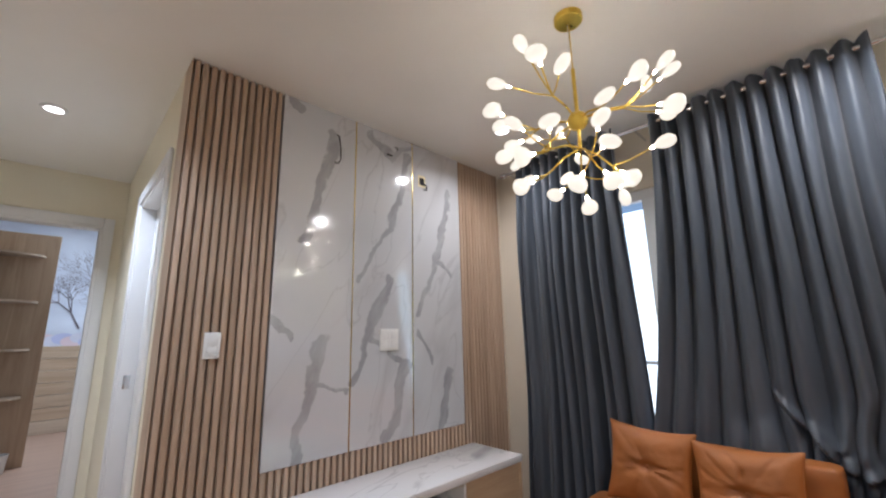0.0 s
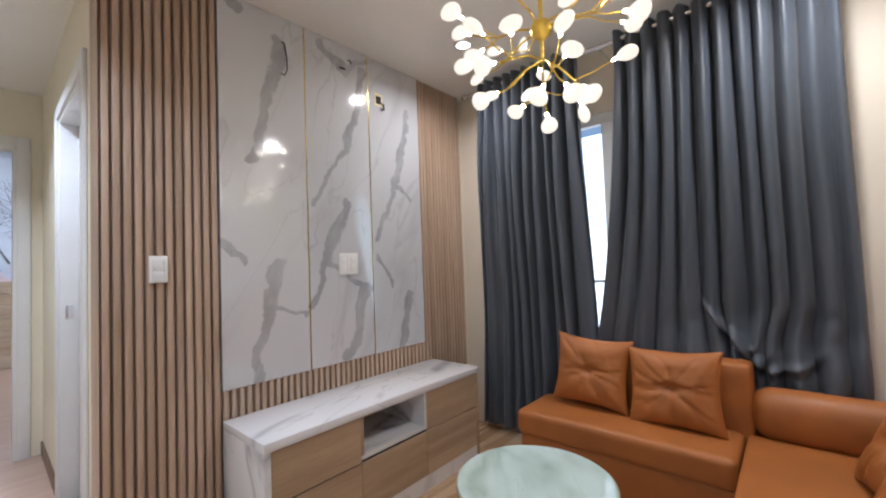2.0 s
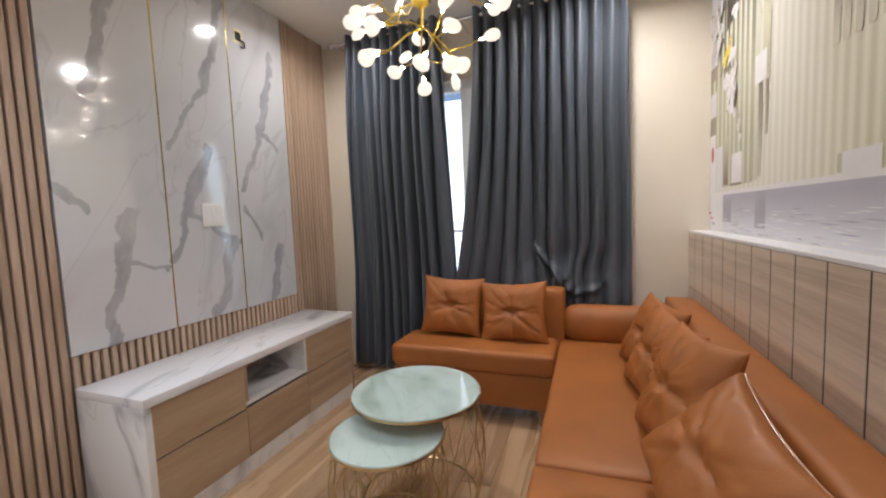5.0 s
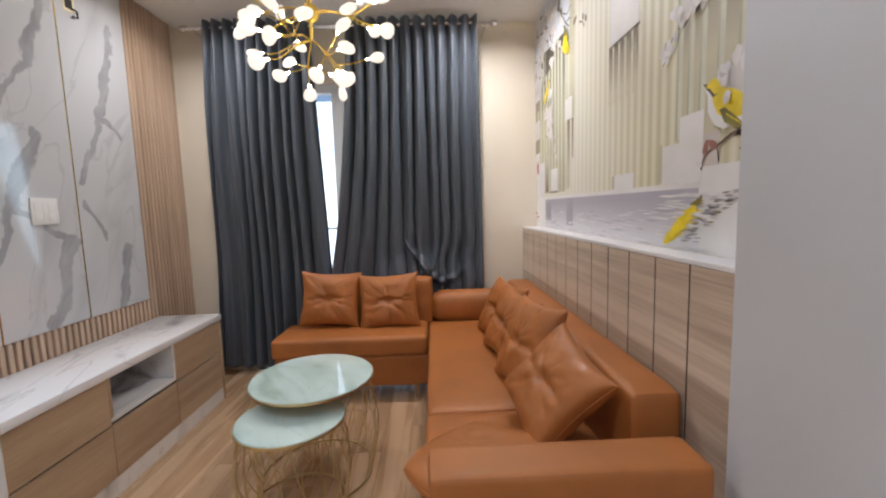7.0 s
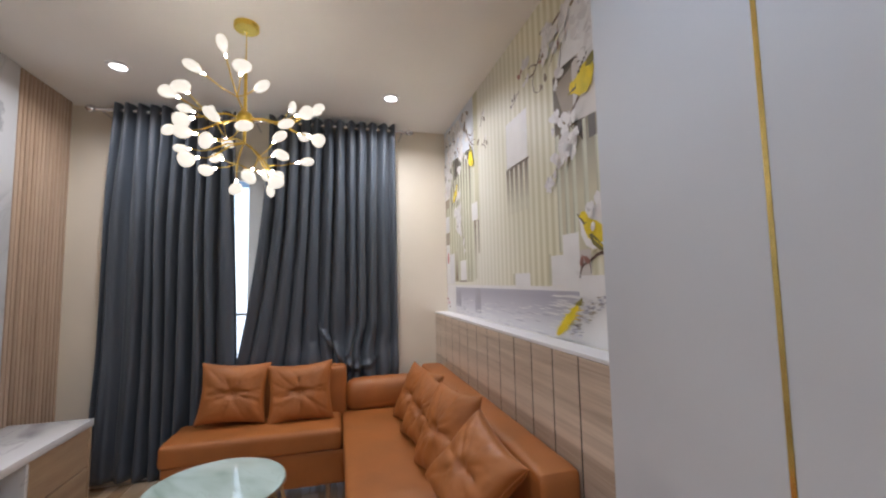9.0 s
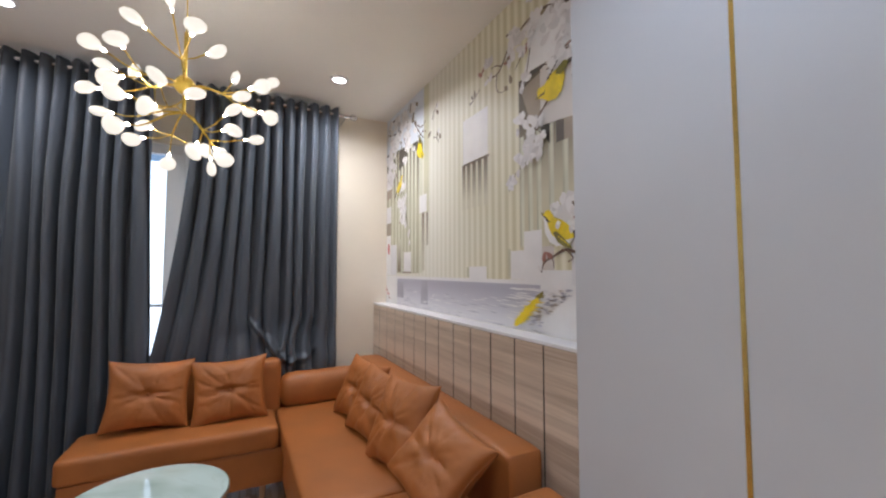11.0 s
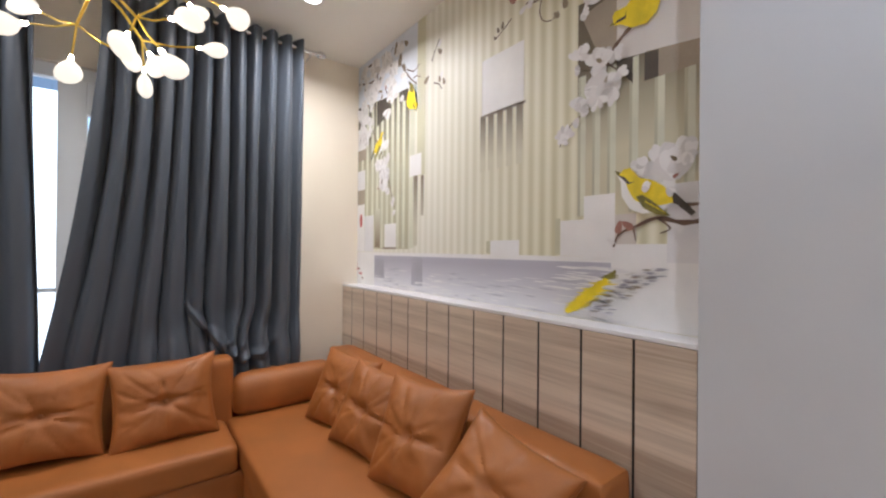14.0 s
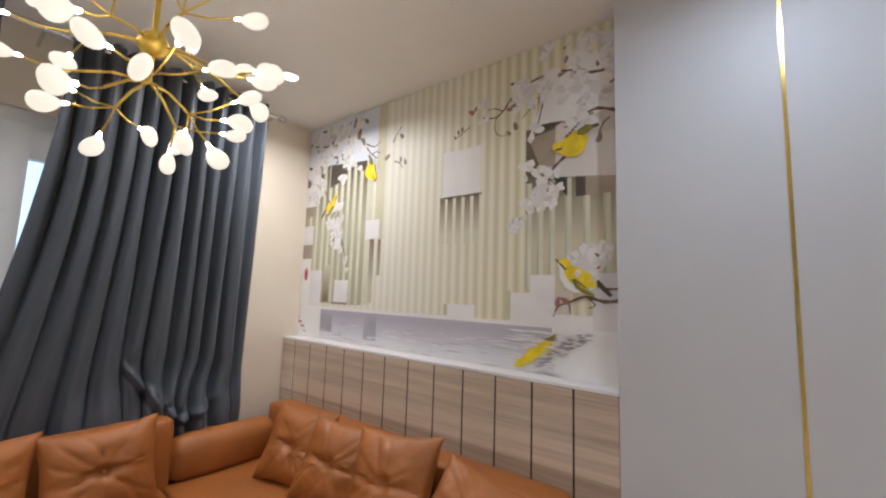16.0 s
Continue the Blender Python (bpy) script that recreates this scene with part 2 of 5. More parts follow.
BED_FLOOR = wood("pink_beige_floor", (0.50, 0.34, 0.27), (0.62, 0.45, 0.36), "x", 0.3)
GLASS = bpy.data.materials.new("window_glass")
GLASS.use_nodes = True
TEAL_GLASS = bpy.data.materials.new("teal_tinted_glass")
TEAL_GLASS.use_nodes = True
tb = TEAL_GLASS.node_tree.nodes["Principled BSDF"]
tb.inputs["Transmission Weight"].default_value, tb.inputs["Roughness"].default_value = 1.0, 0.1
tb.inputs["Base Color"].default_value = (0.52, 0.66, 0.72, 1)
gb = GLASS.node_tree.nodes["Principled BSDF"]
gb.inputs["Transmission Weight"].default_value, gb.inputs["Roughness"].default_value = 1.0, 0.0
gb.inputs["Base Color"].default_value = (0.93, 0.97, 0.98, 1)
# thin white plastic profiles; translucency is added so daylight brightens their room side
UPVC = material("white_plastic_profile", (0.84, 0.85, 0.86), 0.35, vary=0.02, scale=5, bump=0.01)
un, ul = UPVC.node_tree.nodes, UPVC.node_tree.links
upass, umix = un.new("ShaderNodeBsdfTranslucent"), un.new("ShaderNodeMixShader")
upass.inputs[0].default_value, umix.inputs[0].default_value = (0.90, 0.85, 0.78, 1), 0.35
ul.new(un["Principled BSDF"].outputs[0], umix.inputs[1]), ul.new(upass.outputs[0], umix.inputs[2]), ul.new(umix.outputs[0], un["Material Output"].inputs[0])


# ---- builders ----
BASES = {}


def add_box(bm, x0, x1, y0, y1, z0, z1, bevel=0.0, seg=2):
    made = bmesh.ops.create_cube(bm, size=1.0, matrix=Matrix.Translation(((x0 + x1) / 2, (y0 + y1) / 2, (z0 + z1) / 2)) @ Matrix.Diagonal((x1 - x0, y1 - y0, z1 - z0, 1)))
    if bevel:
        edges = list({e for v in made["verts"] for e in v.link_edges})
        bmesh.ops.bevel(bm, geom=edges, offset=bevel, segments=seg, affect="EDGES", profile=0.5)


def box(x0, x1, y0, y1, z0, z1, bevel=0.0, seg=2):
    bm = bmesh.new()
    add_box(bm, x0, x1, y0, y1, z0, z1, bevel, seg)
    return bm


def lathe(profile, centre=(0, 0, 0), seg=24, turn=None):
    """A solid of revolution about z from (radius, height) pairs."""
    bm = bmesh.new()
    rings = []
    for r, z in profile:
        rings.append([bm.verts.new((r * math.cos(a), r * math.sin(a), z)) for a in (2 * math.pi * i / seg for i in range(seg))])
    for lo, hi in zip(rings, rings[1:]):
        for i in range(seg):
            bm.faces.new((lo[i], lo[(i + 1) % seg], hi[(i + 1) % seg], hi[i]))
    bm.faces.new(rings[0][::-1]), bm.faces.new(rings[-1])
    m = Matrix.Translation(centre) @ (turn or Matrix.Identity(4))
    bmesh.ops.transform(bm, matrix=m, verts=bm.verts)
    bmesh.ops.remove_doubles(bm, verts=bm.verts, dist=1e-5)
    return bm


def add_tube(bm, pts, r, seg=8, closed=False):
    pts = [Vector(p) for p in pts]
    radii = r if isinstance(r, (list, tuple)) else [r] * len(pts)
    rings, side = [], None
    for i, p in enumerate(pts):
        a = pts[i - 1] if i or closed else pts[0]
        b = pts[(i + 1) % len(pts)] if i < len(pts) - 1 or closed else pts[-1]
        d = (b - a).normalized()
        side = d.orthogonal().normalized() if side is None else (side - d * side.dot(d)).normalized()
        up = d.cross(side)
        rings.append([bm.verts.new(p + radii[i] * (math.cos(k) * side + math.sin(k) * up)) for k in (2 * math.pi * j / seg for j in range(seg))])
    loops = list(zip(rings, rings[1:])) + ([(rings[-1], rings[0])] if closed else [])
    for lo, hi in loops:
        for i in range(seg):
            bm.faces.new((lo[i], lo[(i + 1) % seg], hi[(i + 1) % seg], hi[i]))
    if not closed:
        bm.faces.new(rings[0][::-1]), bm.faces.new(rings[-1])


def tube(pts, r, seg=8, closed=False):
    bm = bmesh.new()
    add_tube(bm, pts, r, seg, closed)
    return bm


def flat(pts, y, thick=0.0015):
    """A thin upright sheet in the plane of the wall, from (x, z) outline points."""
    bm = bmesh.new()
    front = [bm.verts.new((x, y, z)) for x, z in pts]
    f = bm.faces.new(front)
    got = bmesh.ops.extrude_face_region(bm, geom=[f])
    bmesh.ops.translate(bm, vec=(0, -thick, 0), verts=[v for v in got["geom"] if isinstance(v, bmesh.types.BMVert)])
    bmesh.ops.recalc_face_normals(bm, faces=bm.faces)
    return bm


def mesh_of(name, bm, mat, smooth=True):
    me = bpy.data.meshes.new(name)
    bmesh.ops.recalc_face_normals(bm, faces=bm.faces)
    bm.to_mesh(me)
    bm.free()
    for m in mat if isinstance(mat, (list, tuple)) else [mat]:
        me.materials.append(m)
    if smooth:
        me.shade_smooth()
        me.set_sharp_from_angle(angle=radians(38))
    return me


def thing(name, at, label, category, group="", kind=""):
    ob = new(name)
    ob.empty_display_size = 0.1
    ob.location = at
    BASES[ob] = Vector(at)
    return tagged(ob, label, category, group, kind)


def part(name, bm, mat, parent, label=""):
    ob = new(name, mesh_of(name, bm, mat))
    ob.parent = parent
    BASES[ob] = Vector((0, 0, 0))
    ob.matrix_parent_inverse = Matrix.Translation(-BASES.get(parent, Vector()))
    return tagged(ob, label)


def solid(name, bm, mat, label, category, kind="structure", group=""):
    ob = new(name, mesh_of(name, bm, mat))
    BASES[ob] = Vector((0, 0, 0))
    return tagged(ob, label, category, group, kind)


# ---- the shell of the place ----
XW, YT, YM, YP = 3.02, 2.44, -0.46, -0.338      # window wall, TV wall, mural wall, cabinet face
BACK, HALL_L, HALL_R, HALL_E = -3.6, -0.72, 0.538, 4.7
floor = solid("floor", box(BACK - 0.1, XW + 0.1, YM - 0.1, HALL_E + 0.06, -0.1, -0.006), DARK, "light oak laminate floor laid in long planks", "floor")
ceiling = solid("ceiling", box(BACK - 0.1, XW + 0.1, YM - 0.1, HALL_E + 0.12, CEIL, CEIL + 0.12), WHITE_CEIL, "smooth white painted ceiling with recessed downlights", "ceiling")

# window wall with the balcony door opening
WY0, WY1, WTOP = 0.35, 1.95, 2.36
bm = bmesh.new()
add_box(bm, XW, XW + 0.14, YM - 0.1, WY0, 0, CEIL)
add_box(bm, XW, XW + 0.14, WY1, YT + 0.12, 0, CEIL)
add_box(bm, XW, XW + 0.14, WY0, WY1, WTOP, CEIL)
solid("wall_east", bm, CREAM, "cream painted wall behind the curtains", "wall")

# TV wall, its end return and the hall wall with a door opening
solid("wall_north", box(HALL_R, XW, YT, YT + 0.12, 0, CEIL), CREAM, "cream painted wall behind the slat and marble cladding", "wall")
DY0, DY1, DTOP = 2.72, 3.65, 2.33
bm = bmesh.new()
add_box(bm, HALL_R, HALL_R + 0.12, YT + 0.12, DY0, 0, CEIL)
add_box(bm, HALL_R, HALL_R + 0.12, DY1, HALL_E, 0, CEIL)
add_box(bm, HALL_R, HALL_R + 0.12, DY0, DY1, DTOP, CEIL)
solid("wall_hall", bm, HALL, "pale yellow hall wall with a white door", "wall")
OX0, OX1, OTOP = -0.38, 0.40, 2.37
bm = bmesh.new()
add_box(bm, HALL_L - 0.1, OX0, HALL_E, HALL_E + 0.12, 0, CEIL)
add_box(bm, OX1, HALL_R + 0.12, HALL_E, HALL_E + 0.12, 0, CEIL)
add_box(bm, OX0, OX1, HALL_E, HALL_E + 0.12, OTOP, CEIL)
solid("wall_hall_end", bm, HALL, "pale yellow wall at the end of the hall around an open doorway", "wall")
solid("wall_hall_west", box(HALL_L - 0.1, HALL_L, 2.7, HALL_E, 0, CEIL), HALL, "plain pale yellow hall wall", "wall")
solid("wall_back_north", box(BACK, HALL_L, 2.6, 2.7, 0, CEIL), CREAM, "plain cream wall behind the camera", "wall")
solid("wall_west", box(BACK - 0.1, BACK, YM - 0.1, 2.7, 0, CEIL), CREAM, "plain cream wall at the back of the room", "wall")
solid("wall_south", box(BACK, XW, YM - 0.1, YM, 0, CEIL), CREAM, "wall behind the printed mural", "wall")

# skirting in the hall
bm = bmesh.new()
add_box(bm, HALL_R - 0.012, HALL_R, DY1 + 0.075, HALL_E, 0, 0.1, 0.003)
solid("baseboard", bm, BASEBOARD, "brown wooden skirting board along the hall wall", "skirting")


def door_frame(name, axis, a0, a1, top, face, depth, label, width=0.07):
    """White lining and architrave round an opening through a wall; axis is the wall's run."""
    root = thing(name, (face, a0, 0) if axis == "y" else (a0, face, 0), label, "door frame", kind="structure")

    def piece(pn, u0, u1, v0, v1, z0, z1):
        part(pn, box(v0, v1, u0, u1, z0, z1, 0.004) if axis == "y" else box(u0, u1, v0, v1, z0, z1, 0.004), WHITE, root)

    piece("jamb", a0 - 0.001, a0 + 0.025, face - 0.004, face + depth + 0.004, 0, top)
    piece("jamb", a1 - 0.025, a1 + 0.001, face - 0.004, face + depth + 0.004, 0, top)
    piece("head_lining", a0 + 0.025, a1 - 0.025, face - 0.004, face + depth + 0.004, top - 0.025, top + 0.001)
    piece("architrave", a0 - width, a0 + 0.002, face - 0.018, face - 0.001, 0, top + width)
    piece("architrave", a1 - 0.002, a1 + width, face - 0.018, face - 0.001, 0, top + width)
    piece("architrave", a0 + 0.002, a1 - 0.002, face - 0.018, face - 0.001, top - 0.002, top + width)
    return root


hall_door = door_frame("door_1", "y", DY0, DY1, DTOP, HALL_R, 0.12, "white lacquered door and frame in the hall wall")
leaf = part("door_leaf", box(HALL_R + 0.085, HALL_R + 0.125, DY0 + 0.027, DY1 - 0.027, 0.008, DTOP - 0.028, 0.004), WHITE, hall_door)
part("strike_plate", box(HALL_R + 0.022, HALL_R + 0.058, DY1 - 0.029, DY1 - 0.0245, 1.10, 1.185, 0.002), CHROME, hall_door, "small steel strike plate")
door_frame("door_2", "x", OX0, OX1, OTOP, HALL_E, 0.12, "white painted frame of the open bedroom doorway")

# bedroom beyond the doorway
BY1 = 9.4
solid("bedroom_floor", box(-2.0, 1.3, HALL_E + 0.06, BY1, -0.1, -0.002), BED_FLOOR, "pinkish beige bedroom floor", "floor")
solid("bedroom_ceiling", box(-2.1, 1.3, HALL_E, BY1 + 0.1, BCEIL, BCEIL + 0.1), WHITE_CEIL, "white bedroom ceiling", "ceiling")
solid("bedroom_wall_east", box(1.2, 1.3, HALL_E + 0.12, BY1, 0, BCEIL), WHITE, "plain white bedroom wall", "wall")
solid("bedroom_wall_west", box(-2.1, -2.0, HALL_E + 0.12, BY1, 0, BCEIL), WHITE, "plain white bedroom wall", "wall")
solid("bedroom_wall_north", box(-2.1, 1.3, BY1, BY1 + 0.1, 0, BCEIL), WHITE, "bedroom wall with a printed winter mural", "wall")
bm = bmesh.new()
add_box(bm, -2.1, HALL_L - 0.1, HALL_E, HALL_E + 0.12, 0, BCEIL)
add_box(bm, HALL_R + 0.12, 1.3, HALL_E, HALL_E + 0.12, 0, BCEIL)
add_box(bm, HALL_L - 0.1, HALL_R + 0.12, HALL_E + 0.004, HALL_E + 0.12, CEIL + 0.12, BCEIL)
solid("bedroom_wall_south", bm, WHITE, "plain white bedroom wall beside the doorway", "wall")


# ---- window and balcony door ----
door3 = thing("door_3", (XW + 0.07, WY0, 0), "white aluminium balcony door with tall glass panes", "balcony door", kind="structure")
fx0, fx1 = XW + 0.03, XW + 0.09
for y0, y1 in ((WY0, WY0 + 0.06), (WY1 - 0.06, WY1)):
    part("frame_post", box(fx0, fx1, y0, y1, 0, WTOP, 0.004), UPVC, door3)
part("frame_head", box(fx0, fx1, WY0 + 0.06, WY1 - 0.06, WTOP - 0.07, WTOP, 0.004), UPVC, door3)
part("frame_sill", box(fx0, fx1, WY0 + 0.06, WY1 - 0.06, 0, 0.05, 0.004), UPVC, door3)
part("meeting_stile", box(fx0 - 0.012, fx1, 1.10, 1.215, 0.05, WTOP - 0.07, 0.004), UPVC, door3)
part("cross_rail", box(fx0, fx1, 1.215, WY1 - 0.06, 1.18, 1.20, 0.003), UPVC, door3)
part("sash_rail", box(fx0 - 0.010, fx1, WY0 + 0.06, 1.10, 2.12, WTOP - 0.07, 0.004), UPVC, door3)
for y0, y1, z0, z1 in ((1.215, WY1 - 0.06, 0.05, 1.18), (1.215, WY1 - 0.06, 1.20, WTOP - 0.07), (WY0 + 0.06, 1.10, 0.05, 2.12)):
    pane = part("pane", box(XW + 0.057, XW + 0.063, y0, y1, z0, z1), TEAL_GLASS if y1 < 1.2 else GLASS, door3)
    pane.visible_shadow = False
BRIGHT = material("sunlit_balcony_render", (0.85, 0.84, 0.82), 0.8, vary=0.03)
solid("balcony_floor", box(XW + 0.14, XW + 1.5, -0.6, 3.2, -0.12, -0.02), BRIGHT, "sunlit pale balcony floor", "balcony")
solid("balcony_wall", box(XW + 1.4, XW + 1.5, -0.6, 3.2, -0.02, 1.0), BRIGHT, "sunlit white balcony parapet", "parapet")
solid("ground", box(XW + 4, 400, -300, 300, -12.2, -12), BRIGHT, "hazy pale ground far below the balcony", "ground")

# ---- ceiling downlights ----
def downlight(x, y):
    root = thing("downlight", (x, y, CEIL), "round recessed white ceiling downlight, switched on", "downlight", "ceiling downlights")
    part("trim_ring", lathe([(0.048, 0.0), (0.062, -0.004), (0.062, 0.0), (0.066, 0.001), (0.062, -0.008), (0.046, -0.010), (0.044, -0.002)], (x, y, CEIL - 0.001), 28), WHITE, root)
    part("lens", lathe([(0.046, 0.0), (0.046, -0.006), (0.03, -0.008), (0.001, -0.008)], (x, y, CEIL - 0.001), 28), LED, root, "glowing white lens")


for x, y, _ in DOWNLIGHTS:
    downlight(x, y)


# ---- TV wall cladding ----
MX0, MX1, MZ0, YF = 1.0, 2.445, 0.765, 2.40
SX0, SX1 = HALL_R, 2.955
cladding = thing("slat_cladding", (SX0, YT, 0), "walnut brown fluted slat cladding on the TV wall", "wall cladding", kind="structure")
for x0, x1 in ((SX0, MX0), (MX1, SX1)):
    part("backing", box(x0, x1, YT - 0.016, YT - 0.002, 0, CEIL - 0.002), SLAT_BACK, cladding)
part("backing", box(MX0, MX1, YT - 0.016, YT - 0.002, 0, MZ0 + 0.05), SLAT_BACK, cladding)


def slat_mesh(w, z0, z1):
    return mesh_of("slat", box(-w / 2, w / 2, -0.027, 0, z0, z1, 0.006, 2), SLAT)


PITCH = 0.0383
tall, low = slat_mesh(0.0265, 0, CEIL - 0.003), slat_mesh(0.0235, 0.3, MZ0 - 0.003)


def slats(x0, x1, me, n):
    for i in range(n):
        ob = new("slat", me)
        ob.parent, ob.matrix_parent_inverse = cladding, Matrix.Translation(-BASES[cladding])
        ob.location = (x0 + (i + 0.5) * (x1 - x0) / n, YT - 0.014, 0)


slats(SX0 + 0.002, MX0 - 0.002, tall, 12)
slats(MX1 + 0.002, SX1 - 0.002, tall, 14)
slats(MX0, MX1, low, 38)
part("end_trim", box(SX0 - 0.003, SX0 - 0.0005, YT - 0.045, YT + 0.12, 0, CEIL - 0.002), SLAT, cladding)

gx = [MX0, 1.484, 1.958, MX1]
for i, (x0, x1) in enumerate(zip(gx, gx[1:])):
    slab = solid("marble_slab", box(x0 + 0.003, x1 - 0.003, YF, YT - 0.002, MZ0, CEIL - 0.002, 0.0015, 1), MARBLE, "tall polished white marble slab with grey veins", "wall panel", "structure", "marble slabs on the TV wall")
for x in gx[1:3]:
    solid("trim", box(x - 0.0028, x + 0.0028, YF - 0.002, YT - 0.002, MZ0, CEIL - 0.002), GOLD, "thin gold joint strip between marble slabs", "trim", "structure", "gold joint strips")


def plate(name, x0, x1, z0, z1, y, label, gangs):
    root = thing(name, ((x0 + x1) / 2, y, z0), label, "wall plate")
    part("cover", box(x0, x1, y - 0.009, y - 0.0005, z0, z1, 0.003), PLASTIC, root)
    step = (x1 - x0) / gangs
    for i in range(gangs):
        a, b = x0 + i * step + 0.014, x0 + (i + 1) * step - 0.014
        for k in range(2):
            za = z0 + 0.018 + k * (z1 - z0 - 0.03) / 2
            part("rocker", box(a, b, y - 0.0102, y - 0.008, za, za + (z1 - z0) / 2 - 0.024, 0.003), PLASTIC, root)


plate("light_switch", 0.705, 0.776, 1.315, 1.435, YT - 0.043, "white plastic double light switch on the slats", 1)
plate("power_socket", 1.687, 1.829, 1.308, 1.443, YF, "square white plastic socket plate on the marble", 2)

# ---- TV console ----
CX0, CX1, CY0, CZ = 1.01, 2.505, 1.97, 0.625
console = thing("tv_console", (1.75, 2.18, 0), "low oak TV console with a white marble top and side", "TV console")
YB = YT - 0.046
part("worktop", box(CX0 - 0.012, CX1 + 0.008, CY0 - 0.008, YB, CZ - 0.04, CZ, 0.0012), MARBLE_TOP, console, "white marble worktop with grey veins")
part("side_panel", box(CX0 - 0.012, CX0 + 0.02, CY0 - 0.004, YB, 0, CZ - 0.041, 0.002), MARBLE_SIDE, console, "veined white marble end panel")
part("side_panel", box(CX1 - 0.02, CX1 + 0.004, CY0, YB, 0, CZ - 0.041, 0.002), OAK, console)
part("plinth", box(CX0 + 0.021, CX1 - 0.021, CY0 + 0.006, YB, 0, 0.09), MARBLE_SIDE, console, "marble plinth strip")
N0, N1, ZM = 1.505, 1.985, 0.385
bm = bmesh.new()
add_box(bm, CX0 + 0.021, N0 - 0.004, CY0 + 0.022, YB, 0.071, CZ - 0.042)
add_box(bm, N1 + 0.004, CX1 - 0.021, CY0 + 0.022, YB, 0.071, CZ - 0.042)
add_box(bm, N0 - 0.004, N1 + 0.004, CY0 + 0.022, YB, 0.071, ZM - 0.022)
part("carcass", bm, DARK, console)
part("niche_floor", box(N0, N1, CY0 + 0.004, YB - 0.02, ZM - 0.02, ZM), MARBLE_TOP, console)
part("niche_back", box(N0, N1, YB - 0.02, YB - 0.001, ZM, CZ - 0.042), SLAT_BACK, console)
part("niche_side", box(N0 - 0.003, N0 + 0.015, CY0 + 0.004, YB - 0.021, ZM, CZ - 0.042), OAK, console)
part("niche_side", box(N1 - 0.015, N1 + 0.003, CY0 + 0.004, YB - 0.021, ZM, CZ - 0.042), MARBLE_TOP, console)
for x0, x1, z0, z1 in ((CX0 + 0.022, N0 - 0.004, 0.354, CZ - 0.043), (N1 + 0.004, CX1 - 0.022, 0.354, CZ - 0.043), (CX0 + 0.022, N0 - 0.002, 0.092, 0.346), (N0 + 0.002, N1 - 0.002, 0.092, 0.346), (N1 + 0.002, CX1 - 0.022, 0.092, 0.346)):
    part("drawer_front", box(x0, x1, CY0 + 0.002, CY0 + 0.021, z0, z1, 0.002, 1), OAK, console)

# ---- mural wall: wainscot and tall cabinet ----
WX0, WX1, YWF, WZ = 0.64, 3.015, -0.34, 1.155
wains = thing("wainscot", (1.8, YM, 0), "grey oak panelled wainscot with dark vertical grooves", "wainscot", kind="structure")
part("core", box(WX0, WX1, YM + 0.001, YWF - 0.0017, 0, WZ - 0.013), DARK, wains)
part("ledge", box(WX0, WX1, YM + 0.003, YWF - 0.011, WZ - 0.012, WZ + 0.002), LEDGE, wains, "pale grey ledge along the top")
part("edge_trim", box(WX0, WX1, YWF - 0.011, YWF + 0.001, WZ - 0.012, WZ + 0.004, 0.002, 1), WHITE, wains, "thin white edge trim")
STEP = 0.1855
edges = [WX0] + [0.817 + STEP * i for i in range(12)] + [WX1]
for x0, x1 in zip(edges, edges[1:]):
    part("panel", box(x0 + (0.0043 if x0 > WX0 else 0), x1 - (0.0043 if x1 < WX1 else 0), YWF - 0.0016, YWF, 0, WZ - 0.013, 0.0015, 1), OAK_GREY, wains)

GX = 0.103
cab = thing("tall_cabinet", (-0.4, YM, 0), "tall pale grey flush cabinet with a gold inlay strip", "cabinet", kind="structure")
part("carcass", box(-1.5, WX0 - 0.002, YM + 0.001, YP - 0.02, 0, CEIL - 0.001), PANEL, cab)
part("door_panel", box(GX + 0.0055, WX0 - 0.002, YP - 0.02, YP, 0, CEIL - 0.001, 0.0015, 1), PANEL, cab)
part("door_panel", box(-0.6, GX - 0.0055, YP - 0.02, YP, 0, CEIL - 0.001, 0.0015, 1), PANEL, cab)
part("door_panel", box(-1.5, -0.604, YP - 0.02, YP, 0, CEIL - 0.001, 0.0015, 1), PANEL, cab)
part("inlay_strip", box(GX - 0.0052, GX + 0.0052, YP - 0.018, YP + 0.001, 0, CEIL - 0.001), GOLD, cab, "vertical brushed gold strip")


# ---- curtains on their rod ----
XC, ROD_Z = 2.83, 2.715
rod = thing("curtain_rod", (XC, 1.06, ROD_Z), "brushed steel curtain rod with round end knobs and wall brackets", "curtain rod")
part("pole", tube([(XC, -0.06, ROD_Z), (XC, 2.2, ROD_Z)], 0.014, 14), CHROME, rod)
for y, s in ((-0.06, -1), (2.2, 1)):
    part("end_knob", lathe([(0.014, 0), (0.02, 0.004), (0.026, 0.02), (0.024, 0.045), (0.012, 0.058), (0.002, 0.06)], (XC, y, ROD_Z), 16, Matrix.Rotation(radians(-90 * s), 4, "X")), CHROME, rod)
for y in (-0.02, 1.13, 2.15):
    part("bracket", tube([(XW - 0.001, y, ROD_Z - 0.02), (XC + 0.02, y, ROD_Z - 0.02), (XC, y, ROD_Z - 0.014)], 0.008, 8), CHROME, rod)


def smooth(a, b, t):
    t = min(1, max(0, (t - a) / (b - a)))
    return t * t * (3 - 2 * t)


